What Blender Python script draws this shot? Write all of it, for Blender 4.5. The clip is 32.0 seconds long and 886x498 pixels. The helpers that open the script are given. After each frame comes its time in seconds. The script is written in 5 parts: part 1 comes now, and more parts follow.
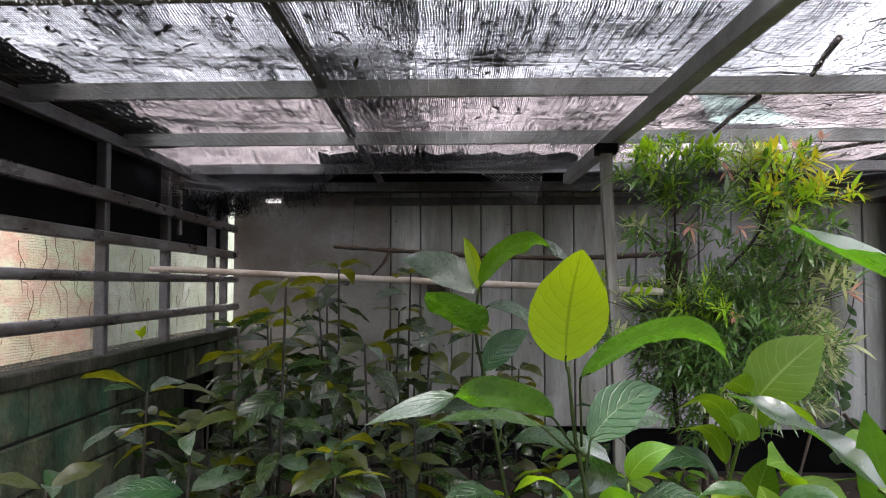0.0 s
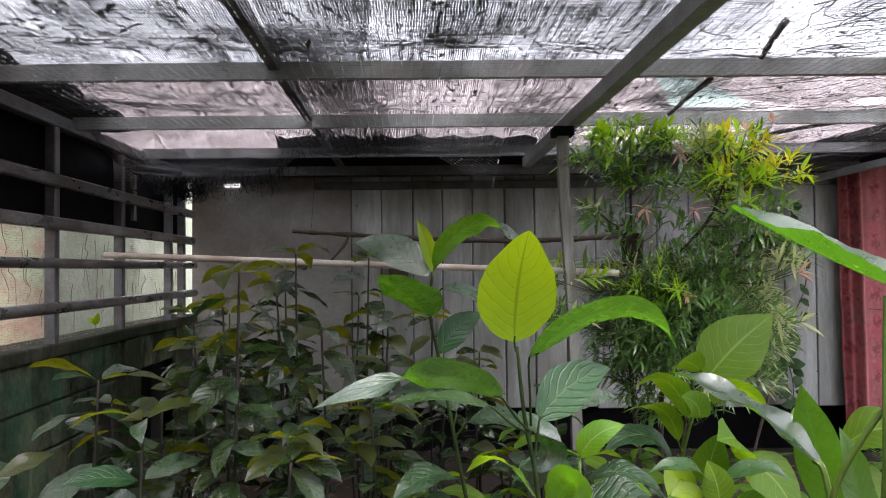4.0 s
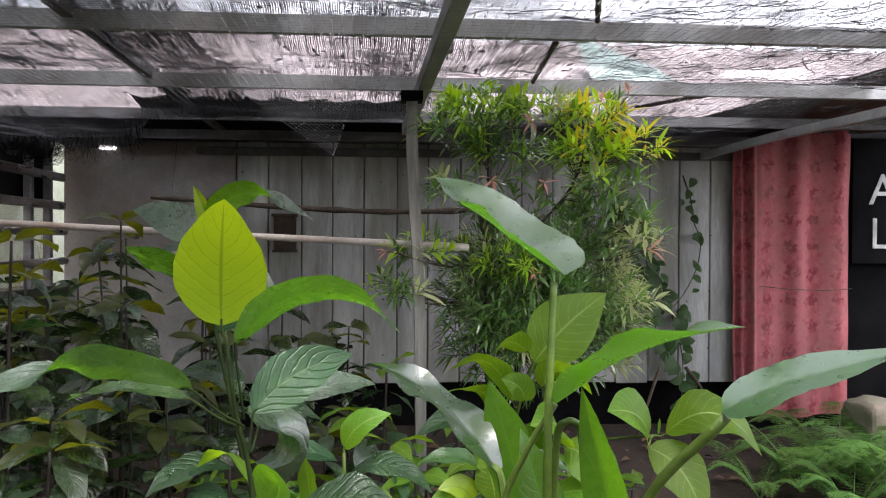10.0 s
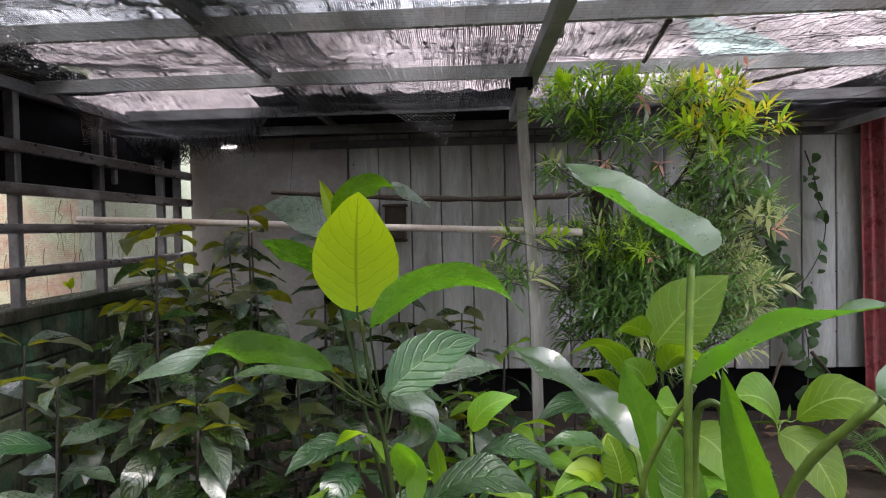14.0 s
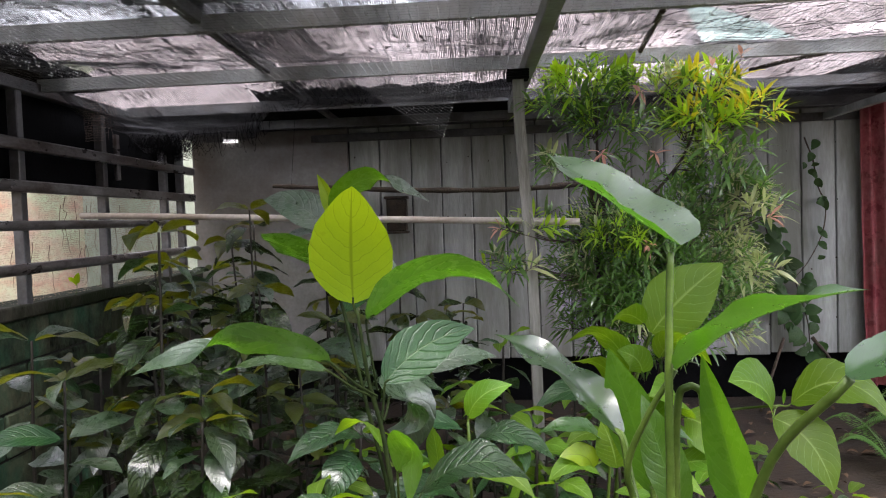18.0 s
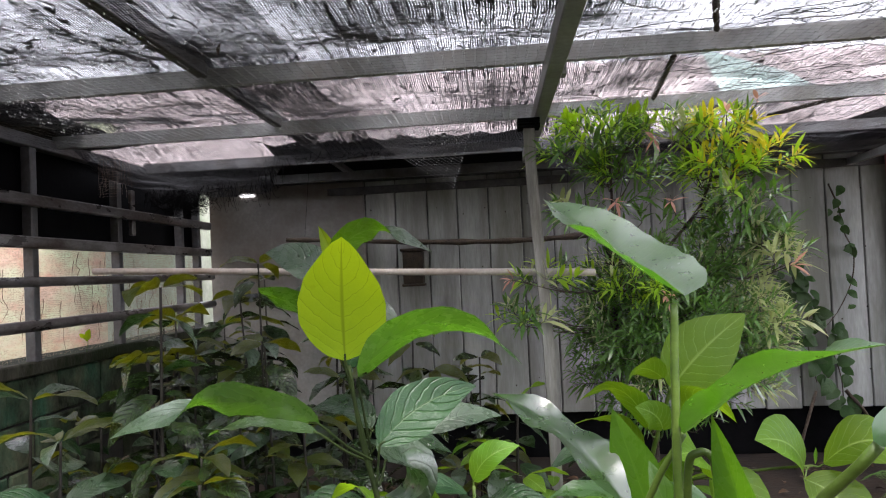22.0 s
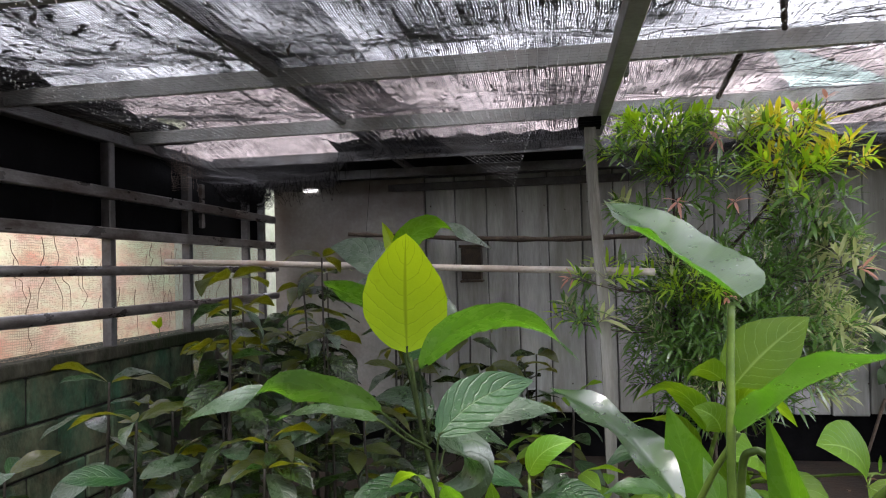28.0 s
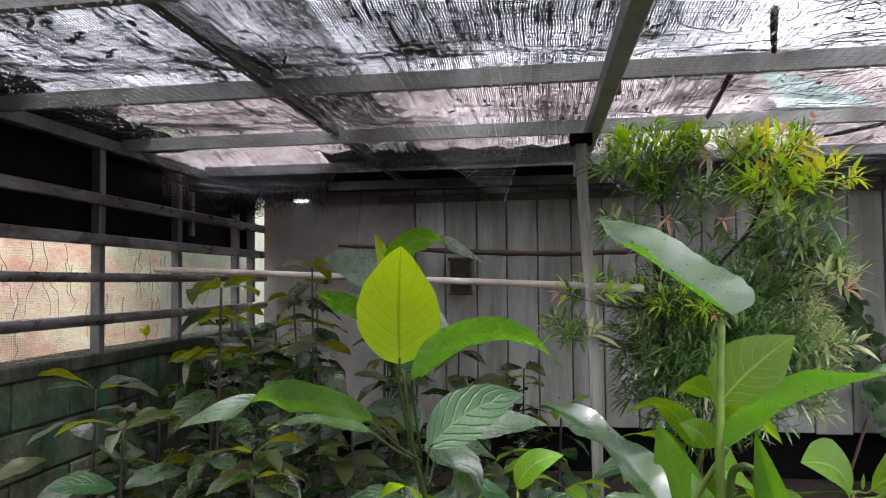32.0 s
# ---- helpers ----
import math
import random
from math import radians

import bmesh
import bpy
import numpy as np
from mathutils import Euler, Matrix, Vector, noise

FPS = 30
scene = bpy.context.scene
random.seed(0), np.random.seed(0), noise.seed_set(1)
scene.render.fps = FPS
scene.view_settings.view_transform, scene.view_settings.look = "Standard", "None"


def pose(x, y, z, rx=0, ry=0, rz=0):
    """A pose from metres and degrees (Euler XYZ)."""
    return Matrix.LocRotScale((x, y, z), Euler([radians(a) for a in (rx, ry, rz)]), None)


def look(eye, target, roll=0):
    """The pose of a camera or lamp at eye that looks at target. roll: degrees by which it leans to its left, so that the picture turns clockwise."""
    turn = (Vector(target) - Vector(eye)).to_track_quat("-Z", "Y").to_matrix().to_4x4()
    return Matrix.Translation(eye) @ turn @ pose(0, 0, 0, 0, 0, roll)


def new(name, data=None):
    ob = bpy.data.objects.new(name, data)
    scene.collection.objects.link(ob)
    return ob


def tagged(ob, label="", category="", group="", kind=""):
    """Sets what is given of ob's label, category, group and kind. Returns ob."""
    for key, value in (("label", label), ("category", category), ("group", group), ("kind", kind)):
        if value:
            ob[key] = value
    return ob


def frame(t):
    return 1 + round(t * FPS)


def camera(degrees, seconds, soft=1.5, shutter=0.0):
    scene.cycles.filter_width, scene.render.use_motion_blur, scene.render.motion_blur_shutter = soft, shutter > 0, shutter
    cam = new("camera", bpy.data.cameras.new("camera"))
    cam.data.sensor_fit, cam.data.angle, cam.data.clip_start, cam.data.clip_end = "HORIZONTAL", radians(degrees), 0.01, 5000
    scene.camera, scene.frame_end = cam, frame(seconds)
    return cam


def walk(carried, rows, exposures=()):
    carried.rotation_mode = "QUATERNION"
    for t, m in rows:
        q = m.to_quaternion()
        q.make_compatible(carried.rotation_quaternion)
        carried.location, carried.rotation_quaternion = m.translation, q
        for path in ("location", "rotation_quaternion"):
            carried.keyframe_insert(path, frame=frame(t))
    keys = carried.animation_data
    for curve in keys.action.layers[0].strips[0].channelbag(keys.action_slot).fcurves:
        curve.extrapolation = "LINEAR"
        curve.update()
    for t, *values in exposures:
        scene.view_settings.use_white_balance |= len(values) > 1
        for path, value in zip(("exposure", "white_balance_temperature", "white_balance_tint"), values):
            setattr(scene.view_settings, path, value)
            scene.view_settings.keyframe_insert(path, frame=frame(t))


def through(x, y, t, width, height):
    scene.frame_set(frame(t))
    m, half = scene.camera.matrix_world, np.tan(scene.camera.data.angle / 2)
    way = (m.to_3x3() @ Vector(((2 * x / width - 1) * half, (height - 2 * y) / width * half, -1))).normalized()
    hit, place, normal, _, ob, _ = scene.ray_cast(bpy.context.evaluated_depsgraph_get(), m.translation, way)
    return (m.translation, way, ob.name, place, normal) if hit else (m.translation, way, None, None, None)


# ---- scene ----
cam = camera(60.9, 32.0, soft=1.1)
METRES, EYE, TILT, LEAN, TURN = 1.5, 1.45, 2.7, 0.0, 0.0
ROWS = [
    (0.0, 0.0, 0.0, 0.0, 0.0, 0.0, -0.0),
    (0.5, 0.0005, 0.0043, -0.0017, -0.11, -0.41, -0.27),
    (1.0, 0.0052, 0.0043, 0.0002, -0.29, -0.57, -0.43),
    (1.5, 0.016, 0.0094, -0.0013, -0.83, -0.69, -0.39),
    (2.0, 0.0227, 0.01, -0.0008, -1.49, -0.88, 0.08),
    (2.5, 0.0261, 0.0118, -0.0048, -2.09, -1.14, 0.21),
    (3.0, 0.0272, 0.0077, -0.0035, -2.41, -1.13, 0.4),
    (3.5, 0.0261, 0.004, -0.0037, -2.54, -1.12, 0.5),
    (5.5, 0.0219, -0.0012, -0.0038, -2.61, -1.64, 0.16),
    (6.0, 0.0142, -0.0003, -0.0048, -2.58, -1.78, 0.03),
    (6.5, 0.0285, -0.0019, -0.0056, -2.53, -2.11, 0.14),
    (7.0, 0.0696, -0.0152, -0.0087, -2.71, -2.18, 0.64),
    (7.5, 0.129, -0.0225, -0.0134, -3.04, -2.4, 1.05),
    (8.0, 0.1792, -0.0289, -0.0217, -3.25, -2.6, 0.96),
    (8.5, 0.2096, 0.0121, -0.03, -3.75, -3.1, 1.07),
    (9.0, 0.2387, 0.1038, -0.0036, -6.53, -3.71, -0.23),
    (9.5, 0.2761, 0.1304, -0.0061, -7.22, -3.57, -0.6),
    (10.0, 0.353, 0.1011, -0.0031, -6.02, -3.43, -0.61),
    (10.5, 0.3743, 0.0913, -0.0061, -2.44, -3.66, -0.12),
    (11.0, 0.3589, 0.0838, -0.0015, -0.66, -3.84, 0.31),
    (11.5, 0.345, 0.0791, 0.0001, 0.24, -3.82, 0.53),
    (12.0, 0.3402, 0.0809, -0.0013, 0.67, -3.88, 1.12),
    (12.5, 0.3327, 0.0796, -0.0018, 0.89, -4.1, 1.27),
    (13.0, 0.3267, 0.0802, -0.0026, 1.21, -4.28, 1.11),
    (13.5, 0.3204, 0.0803, -0.0022, 1.35, -4.23, 1.24),
    (14.0, 0.3215, 0.0808, -0.0024, 1.66, -4.36, 1.33),
    (14.5, 0.3237, 0.0857, -0.0033, 1.85, -4.48, 1.25),
    (16.5, 0.334, 0.0779, 0.0024, 2.08, -4.44, 1.84),
    (17.0, 0.3273, 0.0686, 0.0018, 2.01, -4.54, 1.9),
    (17.5, 0.3318, 0.0554, 0.0018, 2.07, -4.68, 1.99),
    (18.0, 0.3387, 0.0563, 0.0004, 1.97, -5.05, 2.11),
    (18.5, 0.3152, 0.0837, -0.0004, 1.45, -4.91, 1.82),
    (19.0, 0.2748, 0.1238, -0.0002, -2.65, -3.69, 1.57),
    (19.5, 0.3006, 0.1376, 0.0064, -4.5, -3.01, 3.51),
    (20.0, 0.3427, 0.1266, 0.0039, -4.59, -2.35, 4.04),
    (20.5, 0.4049, 0.0946, -0.0034, 1.29, -1.3, 3.42),
    (21.0, 0.3943, 0.0938, -0.0009, 2.61, -1.14, 3.79),
    (21.5, 0.3723, 0.1045, -0.0036, 3.3, -0.9, 3.37),
    (22.0, 0.3733, 0.1098, -0.0051, 3.79, -0.99, 2.8),
    (22.5, 0.3769, 0.1133, -0.0058, 3.75, -1.17, 2.4),
    (23.0, 0.3784, 0.1122, -0.0051, 4.05, -1.16, 2.08),
    (23.5, 0.3759, 0.1088, -0.0047, 4.3, -1.11, 1.87),
    (24.0, 0.3745, 0.0969, -0.0014, 4.34, -0.85, 1.85),
    (24.5, 0.3657, 0.0824, 0.001, 5.43, -0.6, 1.95),
    (25.0, 0.3653, 0.0751, 0.0009, 7.21, -0.44, 2.12),
    (25.5, 0.364, 0.0757, -0.0004, 8.79, -0.43, 2.36),
    (27.5, 0.3691, 0.08, -0.0035, 8.95, -1.15, 2.19),
    (28.0, 0.3717, 0.0794, -0.0028, 8.19, -1.11, 1.91),
    (28.5, 0.3713, 0.077, -0.0023, 7.93, -1.05, 1.64),
    (29.0, 0.3682, 0.0765, -0.0032, 7.75, -1.09, 1.24),
    (29.5, 0.3644, 0.0753, -0.0031, 7.64, -0.96, 0.76),
    (30.0, 0.3665, 0.0752, -0.0032, 7.55, -0.8, 0.42),
    (30.5, 0.3662, 0.0742, -0.0026, 7.44, -0.63, 0.24),
    (31.0, 0.3659, 0.0725, -0.002, 7.27, -0.51, 0.28),
    (31.5, 0.3672, 0.0707, -0.0019, 7.21, -0.33, 0.6),
    (32.0, 0.3647, 0.0678, -0.0012, 7.27, -0.2, 0.85),
]
walk(cam, [(t, pose(0, 0, EYE, TILT, LEAN, TURN) @ pose(METRES * x, METRES * y, METRES * z, 90 + pitch, roll, yaw)) for t, x, y, z, yaw, pitch, roll in ROWS], exposures=((0.0, 2.68, 6500, 17), (32.0, 2.68, 6500, 17)))

# world and light: an overcast, rainy day
world = bpy.data.worlds.new("overcast")
scene.world = world
world.use_nodes = True
wn, wl = world.node_tree.nodes, world.node_tree.links
sky = wn.new("ShaderNodeTexSky")
sky.sky_type = "NISHITA"
sky.sun_disc = False
sky.sun_elevation = radians(65)
sky.sun_rotation = radians(170)
grey = wn.new("ShaderNodeHueSaturation")
grey.inputs["Saturation"].default_value = 0.22
wl.new(sky.outputs["Color"], grey.inputs["Color"])
wl.new(grey.outputs["Color"], wn["Background"].inputs["Color"])
wn["Background"].inputs["Strength"].default_value = 0.125
sun = new("sun", bpy.data.lights.new("sun", "SUN"))
sun.data.energy = 1.4
sun.data.angle = radians(40)
sun.data.color = (1.0, 0.97, 0.93)
sun.matrix_world = look((1.0, -4.0, 9.0), (0, 0, 0))


# ---- materials ----
def nodes_of(name):
    m = bpy.data.materials.new(name)
    m.use_nodes = True
    t = m.node_tree
    return m, t.nodes, t.links, t.nodes["Principled BSDF"]


def math_node(n, l, op, a, b=None, c=None):
    k = n.new("ShaderNodeMath")
    k.operation = op
    for i, v in enumerate((a, b, c)):
        if v is None:
            continue
        if isinstance(v, (int, float)):
            k.inputs[i].default_value = v
        else:
            l.new(v, k.inputs[i])
    return k.outputs[0]


def noise_node(n, l, vec, scale, detail=4.0, rough=0.6):
    k = n.new("ShaderNodeTexNoise")
    k.inputs["Scale"].default_value = scale
    k.inputs["Detail"].default_value = detail
    k.inputs["Roughness"].default_value = rough
    if vec is not None:
        l.new(vec, k.inputs["Vector"])
    return k.outputs[0]


def ramp(n, l, fac, stops):
    k = n.new("ShaderNodeValToRGB")
    e = k.color_ramp.elements
    while len(e) < len(stops):
        e.new(0.5)
    for el, (p, c) in zip(e, stops):
        el.position = p
        el.color = (*c, 1.0) if len(c) == 3 else c
    l.new(fac, k.inputs[0])
    return k.outputs[0]


def blend(n, l, fac, a, b, mode="MIX"):
    k = n.new("ShaderNodeMix")
    k.data_type = "RGBA"
    k.blend_type = mode
    for sock, v in ((k.inputs[0], fac), (k.inputs[6], a), (k.inputs[7], b)):
        if isinstance(v, (int, float)):
            sock.default_value = v
        elif isinstance(v, tuple):
            sock.default_value = (*v, 1.0)
        else:
            l.new(v, sock)
    return k.outputs[2]


def bump(n, l, height, strength, dist, target):
    k = n.new("ShaderNodeBump")
    k.inputs["Strength"].default_value = strength
    k.inputs["Distance"].default_value = dist
    l.new(height, k.inputs["Height"])
    l.new(k.outputs[0], target.inputs["Normal"])


def world_pos(n):
    return n.new("ShaderNodeNewGeometry").outputs["Position"]


def stretched(n, l, vec, scale):
    k = n.new("ShaderNodeMapping")
    k.inputs["Scale"].default_value = scale
    l.new(vec, k.inputs["Vector"])
    return k.outputs[0]


def surface(name, c1, c2, scale=6.0, rough=0.7, metal=0.0, fine=60.0, relief=0.3, stain=None, stretch=None, spec=0.5):
    """Two-scale mottled surface; stain: (colour, amount) for dirt patches."""
    m, n, l, p = nodes_of(name)
    pos = world_pos(n)
    if stretch:
        pos = stretched(n, l, pos, stretch)
    big = noise_node(n, l, pos, scale, 5)
    small = noise_node(n, l, pos, fine, 3)
    col = blend(n, l, ramp(n, l, big, [(0.35, (0, 0, 0)), (0.68, (1, 1, 1))]), c1, c2)
    col = blend(n, l, 0.35, col, ramp(n, l, small, [(0.3, (0.35, 0.35, 0.35)), (0.7, (1, 1, 1))]), "MULTIPLY")
    if stain:
        patch = noise_node(n, l, pos, scale * 0.45, 6, 0.7)
        k = ramp(n, l, patch, [(0.5 - stain[1] * 0.25, (0, 0, 0)), (0.72 - stain[1] * 0.25, (1, 1, 1))])
        col = blend(n, l, k, col, stain[0])
    info = n.new("ShaderNodeObjectInfo").outputs["Random"]
    tone = math_node(n, l, "MULTIPLY_ADD", info, 0.3, 0.85)
    hs = n.new("ShaderNodeHueSaturation")
    l.new(tone, hs.inputs["Value"])
    l.new(col, hs.inputs["Color"])
    l.new(hs.outputs[0], p.inputs["Base Color"])
    r = math_node(n, l, "MULTIPLY_ADD", big, 0.3, rough - 0.15)
    l.new(r, p.inputs["Roughness"])
    p.inputs["Metallic"].default_value = metal
    p.inputs["Specular IOR Level"].default_value = spec
    bump(n, l, small, relief, 0.01, p)
    return m


def leaf_material(name, c1, c2, vein, glow, through=0.35, rough=0.35, n_veins=9.0, quilt=0.5, wet=0.5, vein_glow=0.45, film=0.16, vein_mark=0.55, coat_ior=1.7):
    """Blade with midrib, slanting side veins, mottling and light that shines through it."""
    m, n, l, p = nodes_of(name)
    uv = n.new("ShaderNodeUVMap").outputs[0]
    sep = n.new("ShaderNodeSeparateXYZ")
    l.new(uv, sep.inputs[0])
    a = math_node(n, l, "MULTIPLY", math_node(n, l, "ABSOLUTE", math_node(n, l, "SUBTRACT", sep.outputs[0], 0.5)), 2.0)
    pos = world_pos(n)
    stray = math_node(n, l, "MULTIPLY", math_node(n, l, "SUBTRACT", noise_node(n, l, pos, 30.0, 2), 0.5), 0.6)
    curve = math_node(n, l, "POWER", a, 1.25)
    w = math_node(n, l, "SUBTRACT", math_node(n, l, "MULTIPLY", sep.outputs[1], n_veins), math_node(n, l, "MULTIPLY", curve, 2.3))
    w = math_node(n, l, "ADD", w, stray)
    f = math_node(n, l, "FRACT", w)
    tri = math_node(n, l, "MULTIPLY", math_node(n, l, "ABSOLUTE", math_node(n, l, "SUBTRACT", f, 0.5)), 2.0)
    side = math_node(n, l, "MULTIPLY", ramp(n, l, tri, [(0.91, (0, 0, 0)), (0.985, (1, 1, 1))]), 0.75)
    cells = n.new("ShaderNodeTexVoronoi")
    cells.feature = "DISTANCE_TO_EDGE"
    cells.inputs["Scale"].default_value = 110.0
    l.new(pos, cells.inputs["Vector"])
    web = ramp(n, l, cells.outputs["Distance"], [(0.0, (1, 1, 1)), (0.09, (0, 0, 0))])
    side = math_node(n, l, "MAXIMUM", side, math_node(n, l, "MULTIPLY", web, 0.10))
    mid = ramp(n, l, a, [(0.015, (1, 1, 1)), (0.06, (0, 0, 0))])
    veins = math_node(n, l, "MAXIMUM", side, mid)
    big = noise_node(n, l, pos, 14.0, 4)
    col = blend(n, l, ramp(n, l, big, [(0.35, (0, 0, 0)), (0.7, (1, 1, 1))]), c1, c2)
    info = n.new("ShaderNodeObjectInfo").outputs["Random"]
    hs = n.new("ShaderNodeHueSaturation")
    l.new(math_node(n, l, "MULTIPLY_ADD", info, 0.5, 0.75), hs.inputs["Value"])
    l.new(math_node(n, l, "MULTIPLY_ADD", info, 0.03, 0.485), hs.inputs["Hue"])
    l.new(col, hs.inputs["Color"])
    col = blend(n, l, math_node(n, l, "MULTIPLY", veins, vein_mark), hs.outputs[0], vein)
    spots = ramp(n, l, noise_node(n, l, pos, 55.0, 3), [(0.66, (1, 1, 1)), (0.74, (0.55, 0.5, 0.35))])
    col = blend(n, l, 0.6, col, spots, "MULTIPLY")
    l.new(col, p.inputs["Base Color"])
    l.new(math_node(n, l, "MULTIPLY_ADD", noise_node(n, l, pos, 40.0, 2), 0.25, rough - 0.12), p.inputs["Roughness"])
    p.inputs["Specular IOR Level"].default_value = 0.5 + 0.5 * wet
    p.inputs["Coat Weight"].default_value = max(0.0, wet)
    l.new(math_node(n, l, "MULTIPLY_ADD", noise_node(n, l, pos, 25.0, 3), 0.3, film - 0.12), p.inputs["Coat Roughness"])
    p.inputs["Coat IOR"].default_value = coat_ior
    height = math_node(n, l, "SUBTRACT", math_node(n, l, "MULTIPLY", noise_node(n, l, pos, 70.0, 3), 0.55), math_node(n, l, "ADD", math_node(n, l, "POWER", math_node(n, l, "MAXIMUM", tri, mid), 9.0), math_node(n, l, "MULTIPLY", web, 0.13)))
    bump(n, l, height, quilt, 0.006, p)
    tr = n.new("ShaderNodeBsdfTranslucent")
    gl = blend(n, l, math_node(n, l, "MULTIPLY", veins, 0.5), glow, tuple(min(1.0, v * vein_glow) for v in glow))
    l.new(gl, tr.inputs["Color"])
    mix = n.new("ShaderNodeMixShader")
    mix.inputs[0].default_value = through
    l.new(p.outputs[0], mix.inputs[1])
    l.new(tr.outputs[0], mix.inputs[2])
    l.new(mix.outputs[0], n["Material Output"].inputs["Surface"])
    return m


def net_material(name, dark, pitch_x, pitch_y, cover, patchy, axes="xy", film=0.0, grain=1.7, stray=0.03):
    """Woven cloth net: threads at two pitches, with holes between, thicker where litter lies."""
    m, n, l, p = nodes_of(name)
    pos = world_pos(n)
    warp = n.new("ShaderNodeVectorMath")
    warp.operation = "MULTIPLY_ADD"
    nz = n.new("ShaderNodeTexNoise")
    nz.inputs["Scale"].default_value = 9.0
    nz.inputs["Detail"].default_value = 4.0
    l.new(pos, nz.inputs["Vector"])
    l.new(nz.outputs["Color"], warp.inputs[0])
    warp.inputs[1].default_value = (stray, stray, stray)
    l.new(pos, warp.inputs[2])
    sep = n.new("ShaderNodeSeparateXYZ")
    l.new(warp.outputs[0], sep.inputs[0])
    ax = {"x": 0, "y": 1, "z": 2}
    lines = []
    for a, pitch in zip(axes, (pitch_x, pitch_y) if pitch_y else (pitch_x,)):
        f = math_node(n, l, "FRACT", math_node(n, l, "DIVIDE", sep.outputs[ax[a]], pitch))
        lines.append(math_node(n, l, "MULTIPLY", math_node(n, l, "ABSOLUTE", math_node(n, l, "SUBTRACT", f, 0.5)), 2.0))
    weave = math_node(n, l, "MAXIMUM", lines[0], lines[-1])
    fine = noise_node(n, l, stretched(n, l, pos, (1.0, 0.35, 1.0)), 170.0, 2)
    big = noise_node(n, l, pos, 2.2, 6, 0.65)
    litter = ramp(n, l, noise_node(n, l, stretched(n, l, pos, (1.0, 0.6, 1.0)), 6.0, 8, 0.75), [(0.56, (0, 0, 0)), (0.66, (1, 1, 1))])
    level = math_node(n, l, "ADD", math_node(n, l, "MULTIPLY", math_node(n, l, "SUBTRACT", big, 0.5), patchy), cover)
    level = math_node(n, l, "ADD", level, math_node(n, l, "MULTIPLY", litter, 0.22))
    level = math_node(n, l, "ADD", level, math_node(n, l, "MULTIPLY", math_node(n, l, "SUBTRACT", fine, 0.5), grain))
    closed = math_node(n, l, "GREATER_THAN", math_node(n, l, "ADD", weave, level), 1.0)
    l.new(ramp(n, l, fine, [(0.3, dark), (0.8, tuple(min(1, v * 2.5) for v in dark))]), p.inputs["Base Color"])
    p.inputs["Roughness"].default_value = 0.5
    p.inputs["Specular IOR Level"].default_value = 0.2
    l.new(math_node(n, l, "MULTIPLY_ADD", closed, 1.0 - film, film), p.inputs["Alpha"])
    return m


M_soil = surface("soil", (0.012, 0.007, 0.004), (0.034, 0.020, 0.011), 5, 0.9, relief=0.9, fine=35)
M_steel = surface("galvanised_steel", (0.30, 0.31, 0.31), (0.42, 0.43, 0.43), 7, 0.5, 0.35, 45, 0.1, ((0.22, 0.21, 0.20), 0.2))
M_steel_dark = surface("darker_steel", (0.09, 0.09, 0.095), (0.16, 0.16, 0.165), 9, 0.5, 0.3, 50, 0.15, ((0.06, 0.05, 0.045), 0.2))
M_rail = surface("painted_rail", (0.12, 0.115, 0.115), (0.30, 0.29, 0.285), 7, 0.3, 0.35, 60, 0.2, ((0.05, 0.036, 0.03), 0.45), (1, 0.5, 1.5))
M_post = surface("post_metal", (0.17, 0.168, 0.155), (0.36, 0.35, 0.325), 9, 0.6, 0.1, 50, 0.35, ((0.10, 0.085, 0.065), 0.35), (1.6, 1.6, 0.2))
M_board = surface("grey_wall_board", (0.33, 0.34, 0.335), (0.50, 0.51, 0.495), 3.5, 0.75, 0, 40, 0.25, ((0.18, 0.18, 0.155), 0.5), (1.5, 1, 0.25))
M_panel = surface("smooth_dark_panel", (0.23, 0.225, 0.21), (0.33, 0.32, 0.30), 2.0, 0.38, 0, 40, 0.05, ((0.13, 0.10, 0.08), 0.3))
M_block = surface("mossy_block", (0.045, 0.135, 0.078), (0.20, 0.185, 0.115), 5.0, 0.85, 0, 45, 1.0, ((0.012, 0.015, 0.009), 0.45), (1, 1, 0.8), spec=0.2)
M_mortar = surface("dark_mortar", (0.012, 0.012, 0.010), (0.03, 0.028, 0.022), 6, 0.9, 0, 50, 0.6)
M_concrete = surface("stained_concrete", (0.026, 0.026, 0.020), (0.14, 0.128, 0.10), 5, 0.85, 0, 45, 0.8, ((0.016, 0.022, 0.010), 0.6), (1, 1, 0.5), spec=0.15)
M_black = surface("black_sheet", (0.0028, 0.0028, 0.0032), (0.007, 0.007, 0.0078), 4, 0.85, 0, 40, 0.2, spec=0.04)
M_pole = surface("pale_bamboo", (0.62, 0.55, 0.50), (0.76, 0.70, 0.65), 8, 0.5, 0, 70, 0.1, ((0.4, 0.32, 0.26), 0.2))
M_bark = surface("dark_bark", (0.035, 0.025, 0.018), (0.085, 0.06, 0.04), 18, 0.85, 0, 90, 0.8)
M_stem = surface("green_stem", (0.008, 0.016, 0.004), (0.026, 0.042, 0.008), 15, 0.7, 0, 80, 0.3, spec=0.15)
M_stem_dark = surface("brown_stem", (0.010, 0.007, 0.005), (0.022, 0.016, 0.010), 15, 0.7, 0, 80, 0.4)
M_petiole = surface("pale_green_petiole", (0.045, 0.085, 0.010), (0.085, 0.135, 0.018), 12, 0.45, 0, 70, 0.2, spec=0.35)
